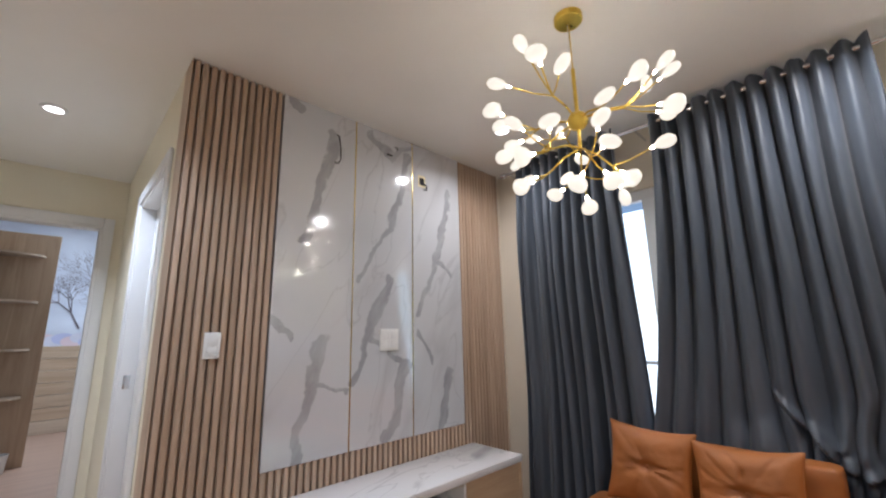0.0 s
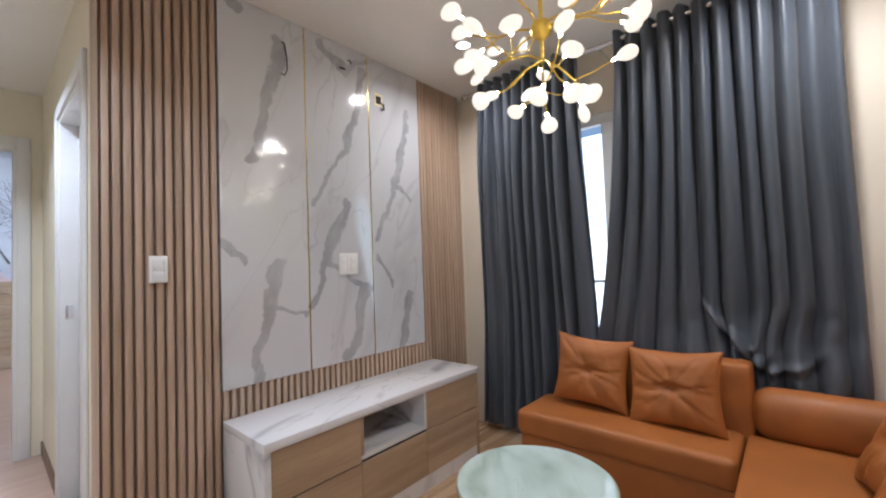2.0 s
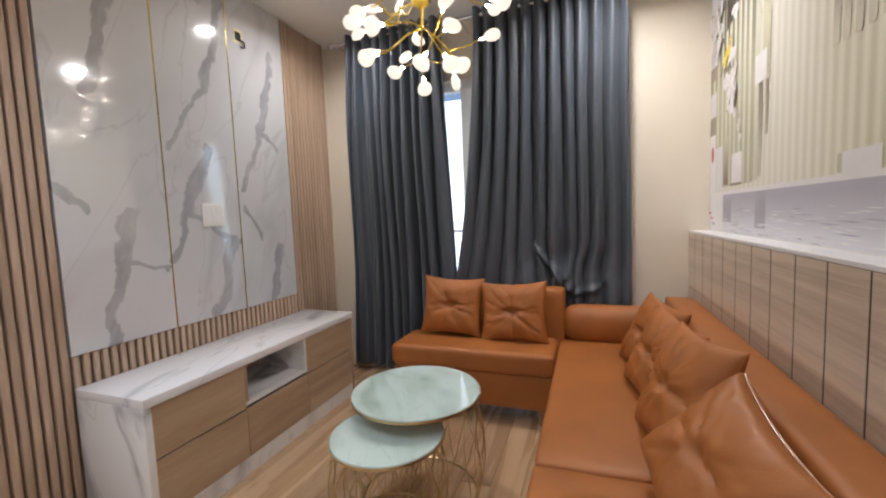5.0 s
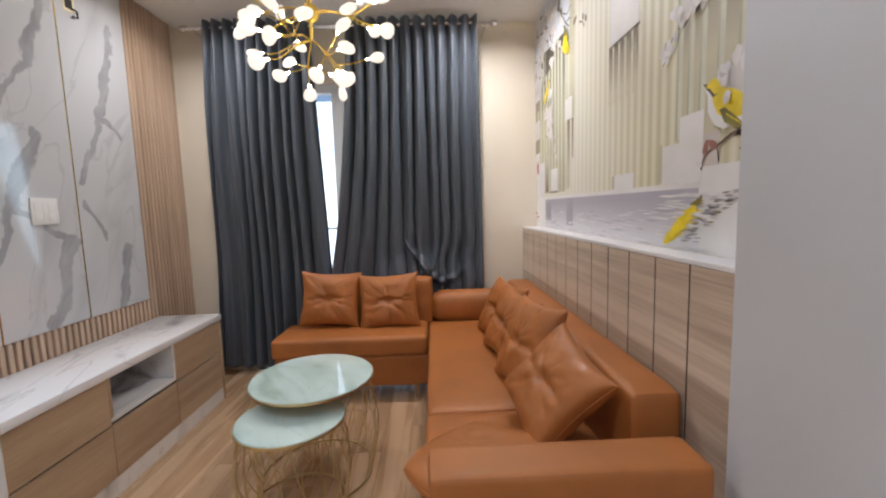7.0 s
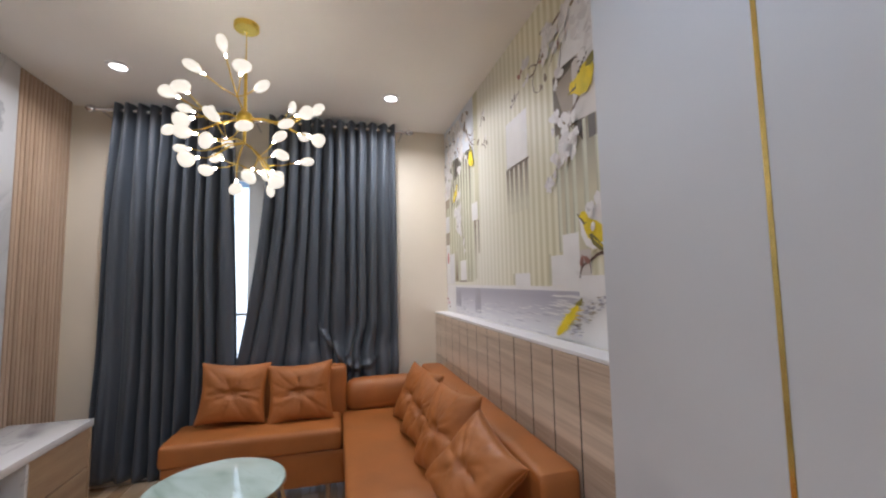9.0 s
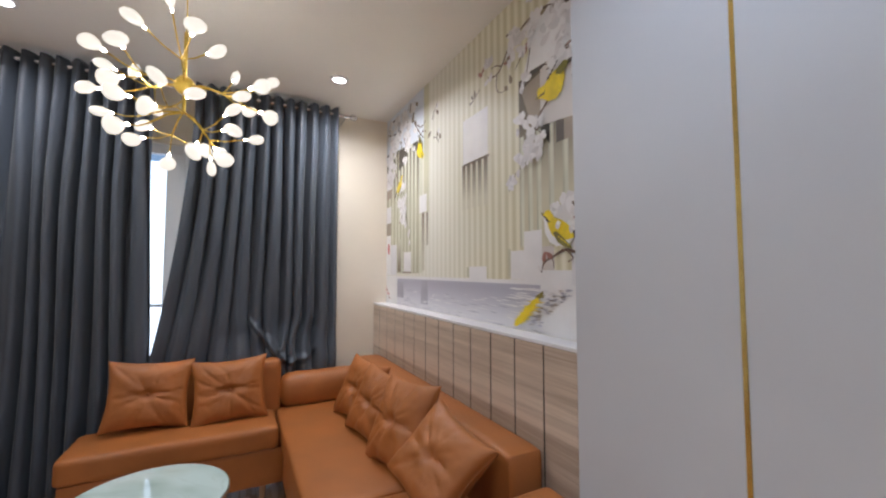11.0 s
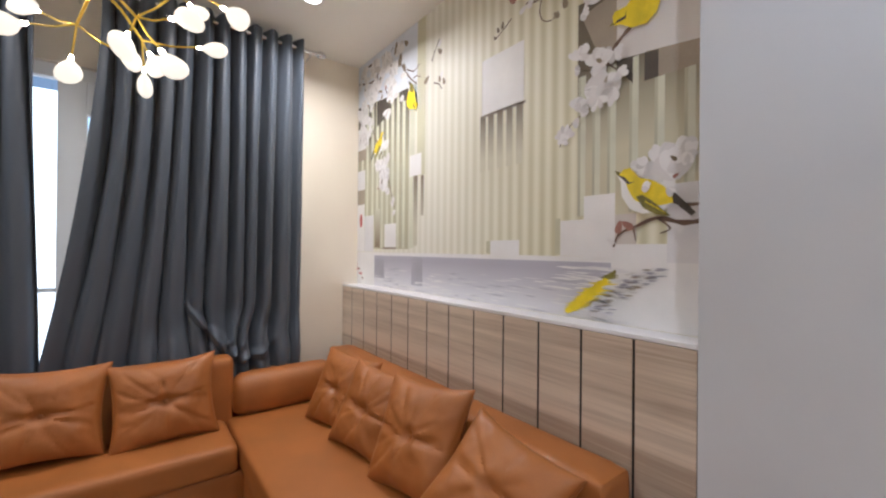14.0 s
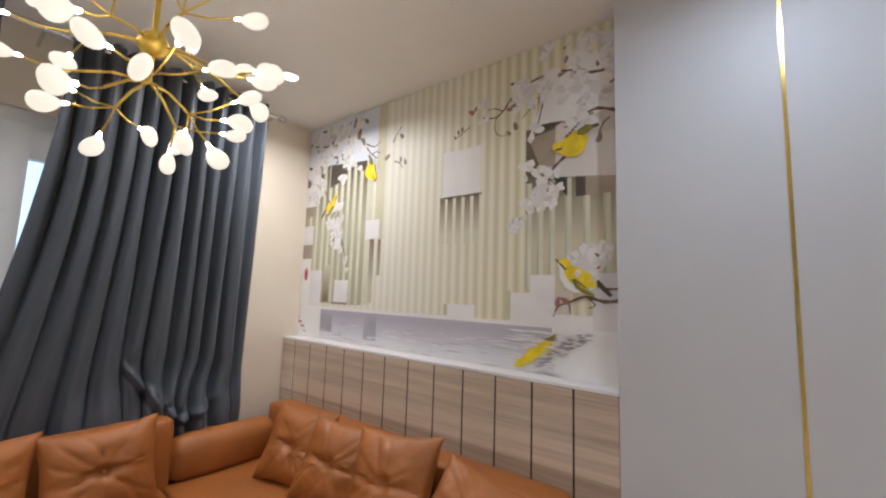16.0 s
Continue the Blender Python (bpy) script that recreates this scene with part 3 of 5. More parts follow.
def curtain(name, left_edge, right_edge, bottom, folds, label, bunch=False):
    """A hung cloth: rounded folds that loosen downwards, from y = left_edge(z) to right_edge(z)."""
    bm = bmesh.new()
    cols, rows, top = folds * 24, 190 if bunch else 64, ROD_Z + 0.045
    grid = []
    for r in range(rows + 1):
        v = r / rows
        line = []
        for c in range(cols + 1):
            u = c / cols
            z = top - v * (top - bottom(u))
            y = left_edge(top) + u * (right_edge(top) - left_edge(top)) + (left_edge(z) - left_edge(top)) * (1 - u) ** 2.2 + (right_edge(z) - right_edge(top)) * u ** 2.2
            ph = 2 * math.pi * folds * (u + (0.014 + 0.06 * smooth(0.02, 0.4, v)) * noise.noise((u * 6, 0.6 * v, 3.1 + folds))) + 0.25 * noise.noise((u * 9, v * 1.3, 3.1))
            amp = 0.056 * (1 - 0.22 * v) * (0.92 + 1.05 * smooth(0.03, 0.4, v) * noise.noise((u * folds * 0.8, v * 0.8, 7.7 + folds))) * (1 - (0.65 * smooth(2.1, 1.0, z) * (1 - u) if bunch else 0))
            x = XC + 0.085 * smooth(2.3, 0.7, z) - amp * (0.55 * math.cos(ph) + 0.45 * (2 * abs(math.cos(ph / 2)) ** 0.8 - 1)) + 0.007 * noise.noise((u * folds * 1.7, v * 1.6, 4.4)) + 0.006 * (1 - 0.6 * v) * math.cos(2.4 * ph + 5 * noise.noise((u * 5, v * 0.7, 6.1))) + 0.003 * noise.noise((u * folds * 3.1 + 2 * v, v * 5, 8.4)) + 0.0012 * noise.noise((u * 30, v * 4, 1.3))
            y -= 0.008 * math.sin(ph) * (1 - 0.4 * v)
            if bunch:
                k = smooth(1.22, 0.95, z) * smooth(0.95, 0.72, y) * smooth(-0.12, 0.12, y)
                x += k * (-0.05 * smooth(1.05, 0.74, z) + 0.025 * noise.noise((y * 6.5 + 1.5 * z, z * 4, 2.2)) + 0.008 * noise.noise((y * 15 + 6 * z, z * 7, 5.2)))
                for yc, zc, slope, bend, reach, h, w in ((0.56, 0.94, 1.0, 5.0, 0.13, 0.034, 0.018), (0.52, 0.865, 0.7, 6.0, 0.15, 0.044, 0.020), (0.45, 0.79, 0.4, 6.0, 0.16, 0.046, 0.020), (0.34, 0.755, 0.2, 6.0, 0.13, 0.038, 0.018), (0.22, 0.78, -0.6, 6.0, 0.10, 0.028, 0.018)):
                    d = y - yc
                    off = (z - zc - slope * d - bend * d * d) / (w * math.sqrt(1 + slope * slope))
                    x -= h * math.exp(-off * off) * smooth(reach, reach * 0.3, abs(d))
                    x += 0.5 * h * math.exp(-(off + 2.1) ** 2) * smooth(reach, reach * 0.3, abs(d))
                y += k * smooth(1.15, 0.80, z) * (0.45 * (0.46 - y) * math.exp(-((y - 0.46) / 0.22) ** 2) + 0.012 * noise.noise((y * 6, z * 5, 9.1)))
            line.append(bm.verts.new((x, y, z)))
        grid.append(line)
    for a, b in zip(grid, grid[1:]):
        for c in range(cols):
            bm.faces.new((a[c], a[c + 1], b[c + 1], b[c]))
    root = thing(name, (XC, (left_edge(1) + right_edge(1)) / 2, ROD_Z), label, "curtain", "slate grey window curtains")
    cloth = part("cloth", bm, CURTAIN, root)
    mod = cloth.modifiers.new("thickness", "SOLIDIFY")
    mod.thickness = 0.003
    for i in range(folds * 2):
        u = (i + 0.5) / (folds * 2)
        y = left_edge(ROD_Z) + u * (right_edge(ROD_Z) - left_edge(ROD_Z))
        ring = [(XC + 0.022 * math.cos(a), y + 0.008 * (1 if i % 2 else -1) * math.cos(a), ROD_Z + 0.022 * math.sin(a)) for a in (2 * math.pi * k / 16 for k in range(16))]
        part("eyelet", tube(ring, 0.005, 6, True), CHROME, root, "steel eyelet ring")


curtain("curtain", lambda z: 2.065 + 0.055 * (2.77 - z), lambda z: 1.25 + 0.015 * smooth(0.7, 2.2, z), lambda u: 0.06 + 0.01 * math.sin(9 * u) + 0.09 * smooth(0.6, 0.85, u), 10, "slate grey satin eyelet curtain hanging nearly to the floor")
curtain("curtain", lambda z: 1.03 + 0.225 * min(1, max(0, (2.6 - z) / 1.77)) ** 1.6, lambda z: 0.045 - 0.025 * smooth(2.4, 0.8, z), lambda u: 0.40 + (0.245 + 0.025 * math.sin(23 * u)) * smooth(0.62, 0.72, u), 11, "slate grey satin eyelet curtain bunched up on the sofa", True)


# ---- corner sofa ----
sofa = thing("corner_sofa", (1.9, 0.3, 0), "tan brown leather L-shaped corner sofa along two walls", "sofa")
SEAT = 0.46


def padded(x0, x1, y0, y1, z0, z1, r=0.035, sag=0.006, n=9):
    """An upholstered block: rounded edges and a slightly crowned, uneven surface."""
    bm = bmesh.new()
    add_box(bm, x0, x1, y0, y1, z0, z1)
    bmesh.ops.subdivide_edges(bm, edges=bm.edges, cuts=n, use_grid_fill=True)
    c, h = Vector(((x0 + x1) / 2, (y0 + y1) / 2, (z0 + z1) / 2)), Vector(((x1 - x0) / 2, (y1 - y0) / 2, (z1 - z0) / 2))
    rr = min(r, h.x, h.y, h.z)
    for v in bm.verts:
        d = v.co - c
        # draw the grid towards the edges so that the rounding is well resolved
        for k in range(3):
            q = d[k] / h[k]
            d[k] = h[k] * math.copysign(1 - max(0.0, 1 - abs(q)) ** 1.7, q)
        core = Vector([max(-(h[k] - rr), min(h[k] - rr, d[k])) for k in range(3)])
        out = d - core
        if out.length > 1e-9:
            out = out.normalized() * rr if sum(abs(e) > 1e-6 for e in out) > 0 else out
        p = core + out
        w = (1 - (p.x / h.x) ** 2) * (1 - (p.y / h.y) ** 2) if abs(d.z) > h.z - rr - 1e-6 else 0
        p.z += math.copysign(1, d.z) * sag * w
        q = c + p
        p += 0.003 * Vector([noise.noise(q * 6 + Vector((k * 9, 0, 0))) for k in range(3)])
        v.co = c + p
    return bm


part("base", padded(2.355, 2.85, 0.448, 1.545, 0.105, 0.325, 0.012, 0, 7), LEATHER, sofa)
part("base", padded(0.64, 2.84, -0.30, 0.455, 0.105, 0.325, 0.012, 0, 7), LEATHER, sofa)
part("seat_cushion", padded(2.33, 2.74, 0.482, 1.56, 0.325, SEAT + 0.004, 0.03, 0.008), LEATHER, sofa)
part("seat_cushion", padded(1.302, 2.74, -0.19, 0.474, 0.325, SEAT, 0.025, 0.010), LEATHER, sofa)
part("seat_cushion", padded(0.695, 1.296, -0.19, 0.474, 0.325, SEAT, 0.025, 0.010), LEATHER, sofa)
part("backrest", padded(2.70, 2.855, 0.440, 1.425, 0.30, 0.80, 0.03, 0.0), LEATHER, sofa)
part("backrest", padded(0.815, 2.86, -0.338, -0.165, 0.33, 0.748, 0.03, 0.003), LEATHER, sofa)
part("armrest", padded(0.548, 0.697, -0.25, 0.455, 0.105, 0.685, 0.017, 0.002), LEATHER, sofa)
part("back_panel", padded(2.80, 2.858, -0.30, 0.50, 0.11, 0.62, 0.01, 0.0, 5), LEATHER, sofa)
part("armrest", padded(2.665, 2.86, -0.165, 0.458, 0.44, 0.69, 0.095, 0.0), LEATHER, sofa, "rounded bolster armrest")
for x, y in ((2.40, 0.57), (2.40, 1.48), (2.80, 1.48), (0.66, 0.40), (0.66, -0.2), (1.30, 0.40), (2.0, -0.2), (2.78, -0.2)):
    part("leg", lathe([(0.013, 0), (0.015, 0.01), (0.021, 0.105)], (x, y, 0), 12), LEG, sofa, "pale tapered wooden leg")


def cushion(at, w, h, thick, yaw, lean, roll=0.0, seed=0, label="square tan leather throw cushion with a buttoned centre on the sofa", pinch=0.11, tuft=1.0):
    """A soft square cushion with pointed corners, a tufted button and creases that run to it."""
    root = thing("throw_cushion", at, label, "cushion", "leather throw cushions")
    n, bm = 56, bmesh.new()
    m = Matrix.Translation(at) @ Matrix.Rotation(radians(yaw), 4, "Z") @ Matrix.Rotation(radians(lean), 4, "X") @ Matrix.Rotation(radians(roll), 4, "Y")
    sides = []
    for s in (1, -1):
        g = []
        for i in range(n + 1):
            line = []
            for j in range(n + 1):
                u, v = math.sin(math.pi / 2 * (2 * i / n - 1)), math.sin(math.pi / 2 * (2 * j / n - 1))
                edge = (1 - abs(u) ** 2.6) * (1 - abs(v) ** 2.6)
                t = thick * 0.5 * max(0, edge) ** (0.45 if tuft == 1 else 0.30)
                r, a = math.hypot(u, v), math.atan2(v, u)
                t -= tuft * thick * 0.27 * math.exp(-(r / 0.15) ** 2) * (1 if s > 0 else 0.3)
                crease = -0.015 * max(0.0, math.cos(a * 3 + seed + 0.9 * math.sin(2 * a + seed))) ** 14 * math.exp(-((r - 0.36) / 0.26) ** 2)
                crease -= 0.011 * max(0.0, 1 - 3.2 * abs(noise.noise((math.cos(a) * 2.1 + seed, math.sin(a) * 2.1, r * 0.7 + 5 * s)))) ** 2 * smooth(0.12, 0.35, r)
                band = -0.024 * math.exp(-((v - 0.05 * math.sin(3 * u + seed)) / 0.075) ** 2) * (1 - math.exp(-(r / 0.2) ** 2)) * (1 - abs(u)) * (1 + 0.5 * math.sin(6 * u + seed))
                rump = 0.012 * noise.noise((u * 2.3 + seed, v * 2.3, s)) + 0.002 * noise.noise((u * 7, v * 7 + seed, s))
                t += (tuft * (0.75 * crease + band) + rump) * min(1, edge * 2.5)
                x = u * w / 2 * (1 - pinch * (1 - v * v))
                z = v * h / 2 * (1 - pinch * (1 - u * u))
                line.append(bm.verts.new(m @ Vector((x, -s * t, z))))
            g.append(line)
        sides.append(g)
        for i in range(n):
            for j in range(n):
                q = (g[i][j], g[i + 1][j], g[i + 1][j + 1], g[i][j + 1])
                bm.faces.new(q if s > 0 else q[::-1])
    bmesh.ops.remove_doubles(bm, verts=bm.verts, dist=4e-4)
    part("cover", bm, LEATHER, root)
    rim = []
    for k in range(64):
        q = 4 * k / 64
        e, f = int(q), q - int(q)
        f = math.sin(math.pi / 2 * (2 * f - 1))
        u, v = ((f, -1), (1, f), (-f, 1), (-1, -f))[e]
        rim.append(m @ Vector((u * w / 2 * (1 - pinch * (1 - v * v)), 0, v * h / 2 * (1 - pinch * (1 - u * u)))))
    part("piping", tube(rim, 0.0024, 6, True), LEATHER, root)
    part("button", lathe([(0.001, -0.004), (0.011, -0.004), (0.013, 0), (0.009, 0.006), (0.001, 0.007)], (0, 0, 0), 14, m @ Matrix.Translation((0, -thick * 0.225, 0)) @ Matrix.Rotation(radians(90), 4, "X")), LEATHER, root)
    return root


# local -y is the cushion's face
cushion((2.625, 1.205, 0.680), 0.45, 0.41, 0.15, -90, -12, 3, 1)
cushion((2.605, 0.765, 0.655), 0.45, 0.41, 0.15, -90, -13, -2, 2)
cushion((2.27, -0.02, 0.638), 0.42, 0.41, 0.15, 180 + 18, -24, 4, 3)
cushion((1.91, -0.01, 0.645), 0.42, 0.41, 0.15, 180 + 16, -24, 6, 4)
cushion((1.53, -0.02, 0.66), 0.45, 0.45, 0.16, 180 + 10, -24, -3, 5)
cushion((1.075, -0.005, 0.662), 0.42, 0.375, 0.15, 180 + 14, -40, 16, 6, tuft=0.7)
cushion((0.86, 0.265, 0.503), 0.39, 0.39, 0.11, 90, -86, 45, 7, "tan leather cushion lying flat on the seat beside the armrest", -0.2, 0.3)


# ---- nesting coffee tables ----
def nest_table(cx, cy, r, h, label, open_side=False):
    root = thing("coffee_table", (cx, cy, 0), label, "coffee table", "nesting coffee tables")
    top = part("tabletop", lathe([(r - 0.004, h - 0.013), (r, h - 0.011), (r, h - 0.003), (r - 0.003, h)], (cx, cy, 0), 72), JADE, root, "pale green marbled glass top")
    part("rim", lathe([(r + 0.001, h - 0.015), (r + 0.004, h - 0.015), (r + 0.004, h - 0.005), (r + 0.001, h - 0.005), (r + 0.001, h - 0.015)], (cx, cy, 0), 72), WIRE_GOLD, root, "gold rim")

    def ring(rad, z):
        return [(cx + rad * math.cos(a), cy + rad * math.sin(a), z) for a in (2 * math.pi * k / 56 for k in range(56))]

    part("top_ring", tube(ring(r * 0.9, h - 0.024), 0.0045, 8, True), WIRE_GOLD, root)
    part("base_ring", tube(ring(r * 0.92, 0.006), 0.006, 8, True), WIRE_GOLD, root)
    meshes = []
    for s in (1, -1):
        pts = []
        for k in range(13):
            t = k / 12
            rad = r * (0.90 + 0.16 * math.sin(math.pi * t) ** 0.8)
            a = s * 0.15 * math.sin(math.pi * t) + 0.05 * math.sin(2 * math.pi * t)
            pts.append((rad * math.cos(a), rad * math.sin(a), 0.008 + t * (h - 0.034)))
        meshes.append(mesh_of("wire", tube(pts, 0.0023, 5), WIRE_GOLD))
    count = 20
    for i in range(count):
        if open_side and math.cos(2 * math.pi * i / count - math.pi) > 0.45:
            continue
        for me in meshes:
            ob = new("wire", me)
            ob.parent = root
            ob.rotation_euler = (0, 0, 2 * math.pi * i / count)


nest_table(1.615, 1.05, 0.297, 0.515, "round coffee table with a pale jade top and gold wire base", True)
nest_table(1.374, 1.08, 0.234, 0.43, "lower round nesting table with pale jade top, gold wire base")


# ---- chandelier ----
HUB = Vector((1.705, 0.98, 2.285))
lamp = thing("chandelier", (1.705, 0.98, CEIL), "brass branching chandelier with glowing frosted leaf bulbs", "chandelier")
part("canopy", lathe([(0.062, 0.0), (0.062, -0.024), (0.058, -0.028), (0.006, -0.030)], (HUB.x, HUB.y, CEIL - 0.001), 32), BRASS, lamp)
part("stem", tube([(HUB.x, HUB.y, HUB.z + 0.25), (HUB.x, HUB.y, HUB.z)], 0.0085, 12), BRASS, lamp)
part("suspension_wire", tube([(HUB.x, HUB.y, CEIL - 0.03), (HUB.x, HUB.y, HUB.z + 0.25)], 0.0026, 8), BRASS, lamp)
part("lower_stem", tube([(HUB.x, HUB.y, HUB.z), (HUB.x, HUB.y, HUB.z - 0.13)], 0.0075, 12), BRASS, lamp)
part("flex", tube([(HUB.x + 0.01, HUB.y + 0.01, CEIL - 0.03), (HUB.x + 0.014, HUB.y + 0.012, 2.62), (HUB.x + 0.006, HUB.y + 0.004, 2.5)], 0.0015, 5), PLASTIC, lamp, "thin clear flex")
bm = bmesh.new()
bmesh.ops.create_icosphere(bm, subdivisions=3, radius=0.043, matrix=Matrix.Translation(HUB))
for v in bm.verts:
    v.co += (v.co - HUB).normalized() * 0.004 * noise.noise(v.co * 60)
part("hub", bm, BRASS, lamp)
TIPS_HIGH = [(-0.36, 0.02, 0.19), (-0.39, 0.12, 0.06), (-0.41, -0.07, 0.07), (-0.37, -0.14, 0.01), (-0.36, 0.17, -0.02), (-0.14, 0.30, 0.05), (0.17, 0.33, 0.10), (0.29, 0.24, 0.14), (-0.14, 0.24, -0.08),
             (0.06, 0.36, -0.06), (0.33, 0.16, -0.02), (0.28, -0.20, 0.20), (0.12, -0.34, 0.12), (-0.02, -0.36, 0.08), (-0.17, -0.31, -0.01), (0.01, -0.36, -0.08), (0.28, -0.27, 0.03), (-0.27, -0.23, -0.11)]
TIPS_LOW = [(-0.41, 0.04, -0.15), (-0.36, -0.07, -0.17), (-0.29, 0.09, -0.22), (-0.27, 0.19, -0.18), (-0.12, 0.22, -0.26), (0.11, 0.32, -0.14), (0.14, 0.21, -0.24), (0.21, 0.18, -0.15), (0.20, 0.08, -0.32), (-0.17, -0.06, -0.34),
            (0.22, -0.07, -0.23), (0.14, -0.14, -0.26), (0.12, -0.11, -0.34), (-0.13, -0.17, -0.35), (-0.20, -0.20, -0.24), (-0.25, -0.20, -0.17), (0.06, -0.30, -0.19)]
arms = []
for root, level in ((HUB, TIPS_HIGH), (HUB - Vector((0, 0, 0.125)), TIPS_LOW)):
    left = [Vector(p) for p in level]
    while left:
        seed = max(left, key=lambda p: p.length)
        near = sorted((p for p in left if p.normalized().dot(seed.normalized()) > 0.72), key=lambda p: (p - seed).length)[:4]
        arms.append((root, near))
        left = [p for p in left if p not in near]


def bulb_bm(at, way, spin):
    """A flattened pear-shaped frosted leaf on its neck; at is its middle."""
    prof = [(0.005, -0.060), (0.0065, -0.054), (0.008, -0.045), (0.017, -0.034), (0.030, -0.022), (0.0395, -0.006), (0.0425, 0.010), (0.039, 0.026), (0.028, 0.038), (0.013, 0.0445), (0.001, 0.046)]
    m = Matrix.Translation(at) @ way.to_track_quat("Z", "Y").to_matrix().to_4x4() @ Matrix.Rotation(spin, 4, "Z") @ Matrix.Diagonal((0.9, 0.5, 0.88, 1))
    bm = lathe(prof, (0, 0, 0), 20, m)
    inv = m.inverted()
    for f in bm.faces:
        f.material_index = 1 if (inv @ f.calc_center_median()).z < -0.043 else 0
    return bm


for n_arm, (root, group) in enumerate(arms):
    mean = HUB + sum(group, Vector()) / len(group)
    joint = root.lerp(mean, 0.55) + Vector((0, 0, -0.02))
    arm = part("arm", tube([root, root.lerp(joint, 0.5) + Vector((0, 0, 0.014)), joint], 0.0043, 8), BRASS, lamp)
    for k, p in enumerate(group):
        end = HUB + p
        way = (end - joint).normalized()
        neck = end - way * 0.051
        part("twig", tube([joint, joint.lerp(neck, 0.5) + Vector((0, 0, -0.008)), neck], 0.003, 7), BRASS, arm)
        part("bulb", bulb_bm(end, way, 0.9 * k + 1.7 * n_arm), [BULB, BULB_CORE], arm, "glowing frosted leaf-shaped bulb")


# ---- printed mural above the wainscot ----
def print_mat(name, colour, vary=0.06, scale=5.0, stretch=(1, 1, 1)):
    return material(name, colour, 0.5, vary=vary, scale=scale, stretch=stretch, bump=0.01, fine=200)


STRIPES = bpy.data.materials.new("striped_wallpaper")
STRIPES.use_nodes = True
sn, sl = STRIPES.node_tree.nodes, STRIPES.node_tree.links
sb = sn["Principled BSDF"]
sb.inputs["Roughness"].default_value = 0.5
sco, swave, smix, stint, snoise = sn.new("ShaderNodeTexCoord"), sn.new("ShaderNodeTexWave"), sn.new("ShaderNodeMix"), sn.new("ShaderNodeMix"), sn.new("ShaderNodeTexNoise")
swave.bands_direction, swave.wave_profile = "X", "SIN"
swave.inputs["Scale"].default_value, swave.inputs["Distortion"].default_value = 5.2, 0.0
smix.data_type = stint.data_type = "RGBA"
smix.inputs[6].default_value, smix.inputs[7].default_value = (0.66, 0.62, 0.44, 1), (0.87, 0.84, 0.71, 1)
sl.new(sco.outputs["Object"], swave.inputs[0]), sl.new(swave.outputs["Fac"], smix.inputs[0])
snoise.inputs["Scale"].default_value = 0.7
OAK_GREY.node_tree.nodes["Mapping"].inputs["Scale"].default_value = (0.16, 5, 6.5)
sl.new(sco.outputs["Object"], snoise.inputs[0])
stint.blend_type = "MULTIPLY"
stint.inputs[7].default_value = (0.92, 0.92, 0.82, 1)
sl.new(snoise.outputs[0], stint.inputs[0]), sl.new(smix.outputs[2], stint.inputs[6])
sfade, sgap, spale = sn.new("ShaderNodeSeparateXYZ"), sn.new("ShaderNodeMapRange"), sn.new("ShaderNodeMix")
sgap.inputs[1].default_value, sgap.inputs[2].default_value, sgap.inputs[3].default_value, sgap.inputs[4].default_value = 1.2, 2.1, 0.0, 0.6
spale.data_type = "RGBA"
spale.inputs[7].default_value = (0.82, 0.81, 0.76, 1)
sl.new(sco.outputs["Object"], sfade.inputs[0]), sl.new(sfade.outputs[0], sgap.inputs[0]), sl.new(sgap.outputs[0], spale.inputs[0])
sl.new(stint.outputs[2], spale.inputs[6]), sl.new(spale.outputs[2], sb.inputs["Base Color"])

P_WHITE, P_GREY = print_mat("print_white", (0.84, 0.83, 0.82)), print_mat("print_pale_grey", (0.70, 0.68, 0.66))
P_PALE, P_STONE = print_mat("print_cool_white", (0.76, 0.75, 0.76)), print_mat("print_stone", (0.72, 0.68, 0.645), 0.06, 3)
P_COLUMN, P_DUSK = print_mat("print_blue_white", (0.72, 0.76, 0.82)), print_mat("print_dusk_lilac", (0.44, 0.43, 0.49), 0.12, 6)
P_TAUPE, P_TAUPE_PALE = print_mat("print_warm_taupe", (0.36, 0.30, 0.23), 0.18, 4), print_mat("print_pale_taupe", (0.64, 0.59, 0.54), 0.1, 4)
P_GREEN, P_OLIVE_PALE = print_mat("print_green_grey", (0.51, 0.50, 0.37), 0.12, 4), print_mat("print_pale_olive", (0.60, 0.58, 0.42), 0.08, 4)
P_ROSE = print_mat("print_rose_brown", (0.36, 0.17, 0.13), 0.3, 20)


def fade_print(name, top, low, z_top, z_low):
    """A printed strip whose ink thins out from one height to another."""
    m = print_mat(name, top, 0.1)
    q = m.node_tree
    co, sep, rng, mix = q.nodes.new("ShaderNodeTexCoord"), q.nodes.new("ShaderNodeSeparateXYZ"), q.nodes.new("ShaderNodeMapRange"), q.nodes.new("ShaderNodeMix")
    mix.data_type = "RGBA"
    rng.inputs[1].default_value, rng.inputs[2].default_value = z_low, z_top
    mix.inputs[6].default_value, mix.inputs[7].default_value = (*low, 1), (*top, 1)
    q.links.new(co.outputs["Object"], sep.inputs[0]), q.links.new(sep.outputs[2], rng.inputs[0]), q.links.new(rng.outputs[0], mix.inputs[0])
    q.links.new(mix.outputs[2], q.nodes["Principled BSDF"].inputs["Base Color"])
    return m


